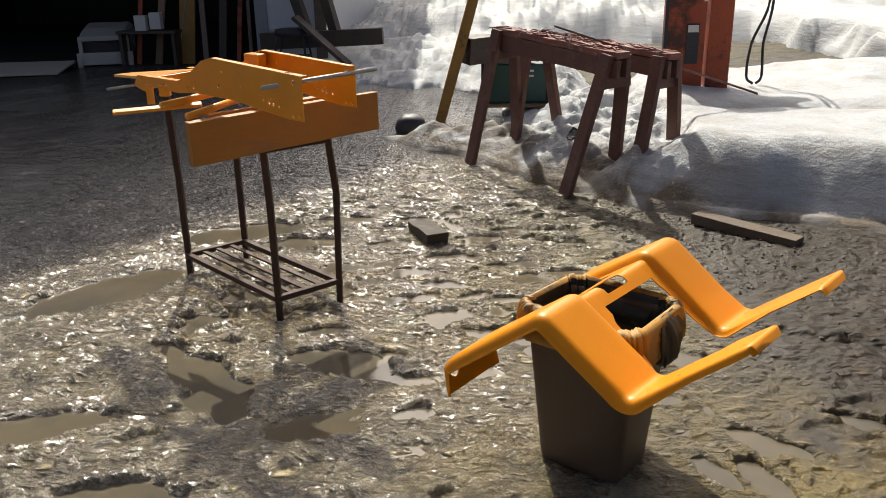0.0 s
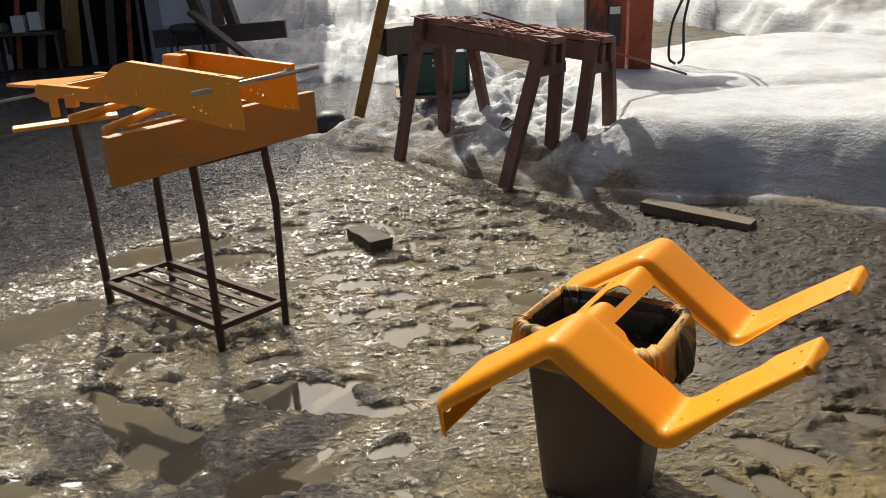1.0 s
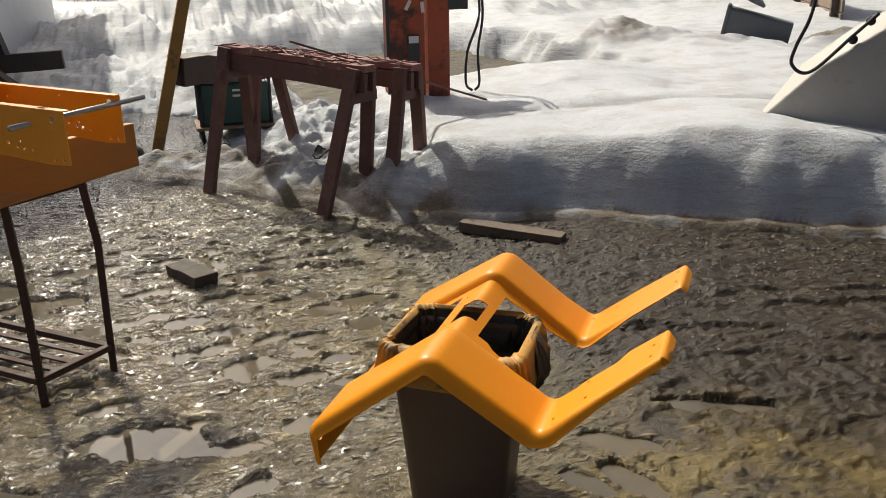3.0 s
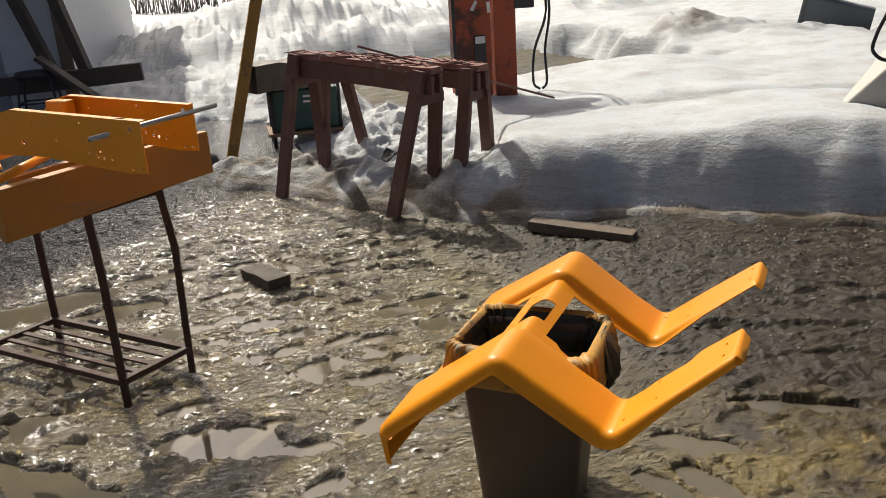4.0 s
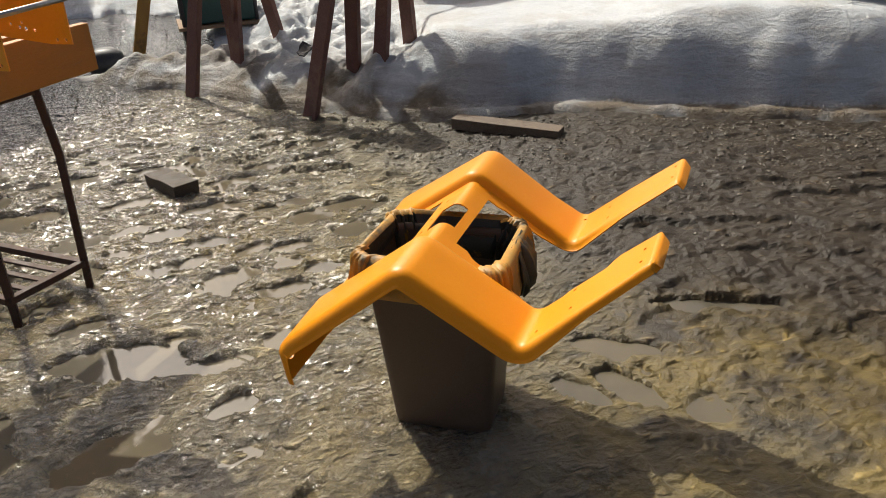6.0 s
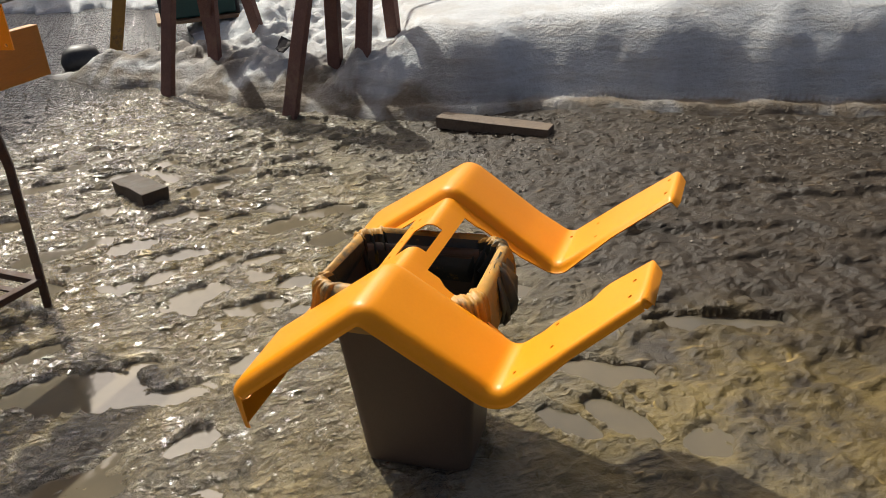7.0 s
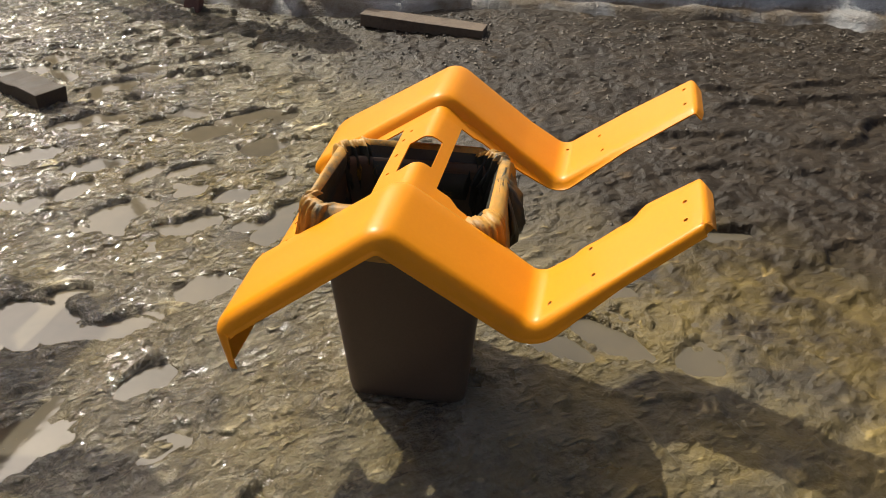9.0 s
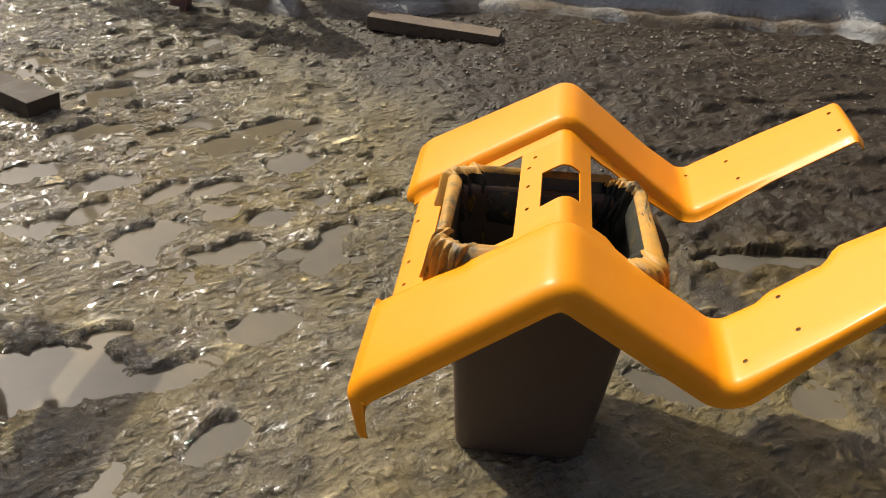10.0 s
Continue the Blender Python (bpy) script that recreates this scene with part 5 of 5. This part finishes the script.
# ---- grey wheelie bin lying on its side ----
def build_tote():
    ob = thing("wheeled_bin", "grey plastic wheeled bin tipped over on snow", "wheeled bin", (8.6, 11.1, 0.42), 0)
    ob.matrix_basis = pose(7.86, 10.62, 0.54, 0, 0, -38) @ pose(0, 0, 0, 0, -80, 0)
    bm = bmesh.new()
    loops = [[(x, y, z) for x, y in rounded_rect(a, b, 0.05)] for z, a, b in ((-0.45, 0.42, 0.36), (0.40, 0.56, 0.48), (0.43, 0.62, 0.53), (0.46, 0.62, 0.53), (0.46, 0.55, 0.46), (-0.40, 0.38, 0.32))]
    loft_bm(bm, loops)
    part("body", bm, M_TOTE, ob)
    bm = bmesh.new()
    loft_bm(bm, [[(x, y, z) for x, y in rounded_rect(a, b, 0.06)] for z, a, b in ((0, 0.60, 0.52), (0.03, 0.62, 0.54), (0.07, 0.50, 0.42))])
    bmesh.ops.transform(bm, matrix=pose(0.42, 0, 0.28, 0, 105, 0), verts=bm.verts)
    part("lid", bm, M_TOTE, ob)
    for y in (-0.22, 0.22):
        w = tube("wheel", [(-0.24, y - 0.03, -0.42), (-0.24, y + 0.03, -0.42)], 0.11, M_BLACK, ob, "black wheel", 20)
    return ob


build_tote()


# ---- cream sloping hood with a hose, on the east bank ----
def build_hood():
    """A tall sloping shell: a flat front, a lighter top facet running back, and a looped hose."""
    ob = thing("machine_hood", "large cream sloping machine panel standing in snow", "machine panel", (3.80, 5.20, -0.07), -42)
    front = [(-0.50, 0.15), (-0.17, 0.52), (0.24, 0.95), (0.62, 1.22), (1.7, 1.62), (1.7, 0.05), (-0.3, 0.05)]
    back = [(-0.48, 0.15), (0.02, 0.68), (0.10, 0.92), (0.43, 1.20), (1.7, 1.98), (1.7, 0.05), (-0.3, 0.05)]
    bm = bmesh.new()
    a = [bm.verts.new((x, 0.0, z)) for x, z in front]
    b = [bm.verts.new((x, 0.32, z)) for x, z in back]
    bm.faces.new(a)
    bm.faces.new(b[::-1])
    for k in range(len(a)):
        q = (k + 1) % len(a)
        bm.faces.new((a[k], a[q], b[q], b[k]))
    bmesh.ops.recalc_face_normals(bm, faces=list(bm.faces))
    bmesh.ops.bevel(bm, geom=[e for e in bm.edges if e.calc_face_angle(0) > 0.5], offset=0.022, segments=3, affect="EDGES", profile=0.5)
    part("shell", bm, M_CREAM, ob, smooth=True).data.set_sharp_from_angle(angle=radians(35))
    tube("hose", sweep([(0.17, -0.05, 1.55), (0.14, -0.05, 1.28), (0.07, -0.05, 1.08), (0.06, -0.06, 0.96), (0.18, -0.05, 0.92), (0.41, -0.03, 1.16), (0.54, -0.03, 1.30)], 36), 0.012, M_BLACK, ob, "black looped hose")
    for x, z in ((0.41, 1.13), (0.50, 1.25)):
        tube("clamp", [(x, -0.025, z), (x, 0.03, z)], 0.03, M_BLACK, ob, "black hose clamp")
    return ob


build_hood()


# ---- the barn ----
BF = 12.4      # front wall


def wall_box(name, x0, x1, y0, y1, z0, z1, material, label, parent=None):
    bm = bmesh.new()
    box_bm(bm, x1 - x0, y1 - y0, z1 - z0, Matrix.Translation(((x0 + x1) / 2, (y0 + y1) / 2, (z0 + z1) / 2)), 0.0)
    ob = part(name, bm, material, parent)
    if parent is None:
        tagged(ob, label, "wall", kind="structure")
    return ob


wall_box("wall_front_corner", -3.15, -2.20, BF, BF + 0.15, -0.1, 3.4, M_SIDING, "white clapboard barn corner wall")
wall_box("wall_side", -2.35, -2.20, BF + 0.15, 21, -0.1, 6.0, M_SIDING, "white clapboard barn side wall")
wall_box("wall_back", -11.5, -2.35, 20.85, 21, -0.1, 6.0, M_BARN, "board barn back wall coloured dark for inside shade")
wall_box("wall_west", -11.65, -11.5, BF, 21, -0.1, 6.0, M_BARN, "board barn west wall coloured dark for inside shade")
bm = bmesh.new()
plate_bm(bm, [(-11.65, 3.4), (-2.20, 3.4), (-2.20, 6.0), (-6.9, 11.1), (-11.65, 6.0)], 0.15, Matrix.Translation((0, BF + 0.075, 0)) @ Matrix.Rotation(radians(90), 4, "X"))
tagged(part("wall_gable", bm, M_SIDING), "white clapboard barn gable", "wall", kind="structure")
for k, (x0, x1) in enumerate(((-2.05, -6.9), (-11.8, -6.9))):
    bm = bmesh.new()
    z0, z1 = 5.9, 11.2
    vs = [bm.verts.new(p) for p in ((x0, BF - 0.15, z0), (x1, BF - 0.15, z1), (x1, 21.2, z1), (x0, 21.2, z0))]
    f = bm.faces.new(vs)
    r = bmesh.ops.extrude_face_region(bm, geom=[f])
    bmesh.ops.translate(bm, verts=[v for v in r["geom"] if isinstance(v, bmesh.types.BMVert)], vec=(0, 0, 0.15))
    tagged(part(("roof_east", "roof_west")[k], bm, M_GALV), "galvanised sheet barn roof", "roof", kind="structure")
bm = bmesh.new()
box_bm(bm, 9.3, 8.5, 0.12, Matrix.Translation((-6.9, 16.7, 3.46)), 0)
tagged(part("ceiling", bm, M_BARN), "board barn ceiling coloured dark for inside shade", "ceiling", kind="structure")



def clapboards(parent, x0, x1, z0, z1, y, pitch=0.115):
    """Lapped siding boards on a wall, one part each."""
    z = z0
    while z < z1:
        bm = bmesh.new()
        lo, hi = y - 0.018, y - 0.004
        ring = [(lo, z), (hi, z + pitch + 0.012), (y, z + pitch + 0.012), (y, z)]
        a = [bm.verts.new((x0, yy, zz)) for yy, zz in ring]
        b = [bm.verts.new((x1, yy, zz)) for yy, zz in ring]
        bm.faces.new(a)
        bm.faces.new(b[::-1])
        for k in range(4):
            bm.faces.new((a[k], a[(k + 1) % 4], b[(k + 1) % 4], b[k]))
        part("clapboard", bm, M_SIDING, parent)
        z += pitch


clapboards(bpy.data.objects["wall_front_corner"], -3.02, -2.34, 0.55, 2.4, BF - 0.002)
for name, x0, x1, mt in (("trim_corner", -2.34, -2.18, M_WOOD_GREY), ("trim_jamb", -3.20, -3.02, M_GALV)):
    tagged(wall_box(name, x0, x1, BF - 0.03, BF + 0.0, -0.1, 3.3, mt, "weathered barn corner trim board"), "weathered barn corner trim board", "trim", kind="structure")
ground_in = wall_box("floor", -11.4, -2.4, BF + 0.2, 20.8, -0.2, 0.012, M_BARN, "dirt barn floor coloured dark for inside shade")
tagged(ground_in, "dirt barn floor coloured dark for inside shade", "floor", kind="structure")

sill = thing("timber_baulk", "brown squared timber baulk lying against the barn", "timber", (-2.3, BF - 0.35, 0.42))
beam("baulk", (-0.75, 0.0, 0.0), (0.98, -0.05, 0.06), 0.16, 0.22, M_WOOD_DARK, sill, rough=0.004)
for x0, z0, x1, z1 in ((-2.52, 2.6, -1.95, 0.55), (-3.05, 2.6, -2.35, 0.62)):
    lean = thing("leaning_beam", "dark timber beam leaning against the barn corner", "beam", (x1, BF - 0.35, z1), group="leaning beams")
    beam("beam", (0, 0, -0.2), (x0 - x1, 0.2, z0 - z1), 0.13, 0.13, M_WOOD_DARK, lean, rough=0.003)
lean = thing("leaning_beam", "short dark plank fallen across the baulk", "beam", (-1.85, BF - 0.8, 0.15), group="leaning beams")
beam("beam", (0.1, -0.05, 0.0), (-0.62, 0.1, 0.62), 0.20, 0.05, M_WOOD_DARK, lean, rough=0.003)


def build_stool():
    ob = thing("shop_stool", "dark metal shop stool with a round padded seat", "stool", (-2.54, BF - 0.65, 0.0))
    bm = bmesh.new()
    loft_bm(bm, [[(r * math.cos(k * math.tau / 24), r * 0.85 * math.sin(k * math.tau / 24), z) for k in range(24)] for z, r in ((0.52, 0.20), (0.53, 0.23), (0.57, 0.24), (0.61, 0.22), (0.62, 0.16))])
    part("seat", bm, M_DARK_METAL, ob, "worn dark padded seat", smooth=True)
    feet = [(-0.24, -0.2), (0.24, -0.2), (0.24, 0.2), (-0.24, 0.2)]
    for x, y in feet:
        tube("leg", [(x, y, -0.02), (x * 0.75, y * 0.75, 0.53)], 0.016, M_DARK_METAL, ob)
    for k in range(4):
        (x, y), (p, q) = feet[k], feet[(k + 1) % 4]
        tube("rung", [(x * 0.88, y * 0.88, 0.24), (p * 0.88, q * 0.88, 0.24)], 0.011, M_DARK_METAL, ob)
    return ob


build_stool()


def build_old_hood():
    ob = thing("old_tractor_hood", "dull cream tractor hood with an open grille on the barn floor", "tractor hood", (-5.65, BF + 0.35, 0.012), 18)
    bm = bmesh.new()
    w = 0.36
    for z0, z1, y0, y1, x0, x1 in ((0.12, 0.42, -0.02, 0.03, -w, -w + 0.06), (0.12, 0.42, -0.02, 0.03, w - 0.06, w), (0.37, 0.44, -0.03, 0.03, -w, w), (0.02, 0.20, -0.05, 0.03, -w - 0.04, w + 0.04)):
        box_bm(bm, x1 - x0, y1 - y0, z1 - z0, Matrix.Translation(((x0 + x1) / 2, (y0 + y1) / 2, (z0 + z1) / 2)), 0.01)
    part("grille_frame", bm, M_CREAM, ob)
    bm = bmesh.new()
    loft_bm(bm, [[(x, y, z) for x, z in ((-w, 0.15), (-w, h - 0.05), (-w + 0.06, h), (w - 0.06, h), (w, h - 0.05), (w, 0.15))] for y, h in ((0.03, 0.44), (0.5, 0.52), (1.1, 0.56))], False, False)
    so = part("cowl", bm, M_CREAM, ob)
    md = so.modifiers.new("thickness", "SOLIDIFY")
    md.thickness = 0.01
    bm = bmesh.new()
    box_bm(bm, 2 * w - 0.1, 0.01, 0.22, Matrix.Translation((0, 0.06, 0.29)), 0.002)
    part("mesh_screen", bm, M_DARK_METAL, ob, "dark grille screen")
    for x in (-w, w):
        bm = bmesh.new()
        box_bm(bm, 0.07, 0.06, 0.14, Matrix.Translation((x, -0.04, 0.06)), 0.006)
        part("foot", bm, M_CREAM, ob)
    return ob


build_old_hood()
sheet_ob = thing("plywood_sheet", "pale dirty sheet lying on the barn threshold", "sheet", (-6.75, BF - 0.3, 0.06), 10)
bm = bmesh.new()
box_bm(bm, 1.5, 0.9, 0.03, Matrix.Rotation(radians(4), 4, "X"), 0.004)
part("panel", bm, M_CREAM, sheet_ob)

# lumber and tools leaning in the dark
LEAN = [(-4.9, 0.14, 2.6, M_WOOD_RAW, 0.30), (-4.62, 0.06, 2.4, M_GALV, 0.5), (-4.45, 0.24, 2.5, M_POST, 0.12), (-4.15, 0.08, 2.7, M_WOOD_GREY, -0.1), (-3.9, 0.12, 2.2, M_WOOD_DARK, 0.1),
        (-3.65, 0.07, 2.5, M_RED_STEEL, 0.15), (-3.45, 0.05, 2.3, M_WOOD_GREY, -0.08), (-5.2, 0.07, 2.5, M_RED_STEEL, 0.2), (-3.32, 0.10, 2.6, M_WOOD_DARK, 0.05)]
for x, w, h, mt, dx in LEAN:
    ob = thing("leaning_board", "old board leaning in the dark barn", "board", (x, BF + 0.6, 0), group="boards leaning in the barn")
    beam("board", (0, -0.1, 0), (dx, 0.35, h), w, 0.035, mt, ob, rough=0.003)
for x, z in ((-4.95, 0.62), (-4.72, 0.66)):
    ob = thing("paper_carton", "small pale carton on a barn shelf", "carton", (x - 0.1, BF + 0.4, z - 0.12))
    bm = bmesh.new()
    box_bm(bm, 0.17, 0.12, 0.24, Matrix.Translation((0, 0, 0.12)), 0.003)
    part("carton", bm, M_WHITE_TAG, ob)
ob = thing("work_shelf", "low dark shelf in the barn", "shelf", (-4.95, BF + 0.42, 0))
bm = bmesh.new()
box_bm(bm, 0.9, 0.35, 0.04, Matrix.Translation((0, 0, 0.50)), 0.004)
part("board", bm, M_WOOD_DARK, ob)
for x in (-0.4, 0.4):
    beam("upright", (x, 0, 0), (x, 0, 0.48), 0.05, 0.3, M_WOOD_DARK, ob)


# ---- gravel strewn over the damp east side and along the snow ----
def build_gravel():
    r = np.random.RandomState(7)
    n = 5200
    x = r.uniform(0.9, 4.4, n)
    edge = np.interp(x, EX, EY)
    y = edge - np.abs(r.normal(0, 0.75, n)) - 0.02
    x2, y2 = r.uniform(-2.8, 0.3, 1500), r.uniform(4.6, 7.3, 1500)
    x, y = np.r_[x, x2], np.r_[y, y2]
    ok = (y > 1.9) & (y < np.interp(x, EX, EY))
    x, y = x[ok], y[ok]
    n = len(x)
    size = 0.0035 + 0.012 * r.power(0.22, n)
    z = mud_height(x, y) + size * 0.25
    base = np.array([(1, 0, 0), (0, 1, 0), (-1, 0, 0), (0, -1, 0), (0.3, 0.2, 0.8), (-0.2, -0.3, -0.7)])
    tri = np.array([(0, 1, 4), (1, 2, 4), (2, 3, 4), (3, 0, 4), (1, 0, 5), (2, 1, 5), (3, 2, 5), (0, 3, 5)])
    a = r.uniform(0, math.tau, n)
    shape = base[None] * r.uniform(0.6, 1.25, (n, 6, 1)) * np.stack([np.ones(n), r.uniform(0.6, 1, n), r.uniform(0.5, 0.9, n)], -1)[:, None]
    rot = np.stack([shape[..., 0] * np.cos(a)[:, None] - shape[..., 1] * np.sin(a)[:, None], shape[..., 0] * np.sin(a)[:, None] + shape[..., 1] * np.cos(a)[:, None], shape[..., 2]], -1)
    co = rot * size[:, None, None] + np.stack([x, y, z], -1)[:, None]
    me = bpy.data.meshes.new("gravel")
    me.from_pydata(co.reshape(-1, 3).tolist(), [], (tri[None] + 6 * np.arange(n)[:, None, None]).reshape(-1, 3).tolist())
    me.materials.append(M_PEBBLE)
    return tagged(new("gravel", me), "small wet pebbles strewn over the mud", "gravel", kind="stuff")


build_gravel()

ob = thing("lift_column", "dark rusty steel column behind a cream panel", "steel column", (5.1, 5.35, 0))
bm = bmesh.new()
box_bm(bm, 0.26, 0.20, 2.1, Matrix.Translation((0, 0, 1.05)), 0.008)
part("post", bm, M_RED_STEEL, ob)


# ---- a board fence far off to the east, and brush beyond the field ----
fence = thing("board_fence", "brown weathered board fence beyond the snow", "fence", (11.3, 12.7, 0.0), math.degrees(math.atan2(13.8, 8.7)))
for k in range(6):
    beam("board", (0, 0, 0.12 + 0.30 * k), (16.3, 0, 0.12 + 0.30 * k), 0.05, 0.285, M_WOOD_GREY, fence, rough=0.006, cuts=6)
for k in range(8):
    beam("fence_post", (0.3 + 2.2 * k, 0.09, -0.2), (0.3 + 2.2 * k, 0.09, 2.0), 0.12, 0.12, M_WOOD_DARK, fence)


def build_brush(x, y, n, spread, h, seed):
    """A thicket of bare stems with forked twigs."""
    ob = thing("bare_shrub", "leafless brown brush at the edge of the snow field", "shrub", (x, y, 0.0), group="bare brush")
    r = random.Random(seed)
    bm = bmesh.new()
    for _ in range(n):
        p = Vector((r.gauss(0, spread), r.gauss(0, spread * 0.4), -0.1))
        q = p + Vector((r.gauss(0, 0.2), r.gauss(0, 0.2), r.uniform(0.6, 1.0) * h))
        tube_bm(bm, [p, p.lerp(q, 0.5) + Vector((r.gauss(0, 0.06), 0, 0)), q], [0.025, 0.018, 0.006], 5)
        for _ in range(3):
            a = p.lerp(q, r.uniform(0.35, 0.85))
            tube_bm(bm, [a, a + Vector((r.gauss(0, 0.35), r.gauss(0, 0.3), r.uniform(0.2, 0.7)))], [0.010, 0.004], 4)
    part("stems", bm, M_BARK, ob)
    return ob


for k, (x, y) in enumerate(((-1.8, 41.0), (0.2, 41.5), (2.2, 41.0), (-4.5, 43.0), (4.6, 42.5), (7.5, 44.0))):
    build_brush(x, y, 60, 0.8, 2.2 + 0.3 * (k % 3), 20 + k)
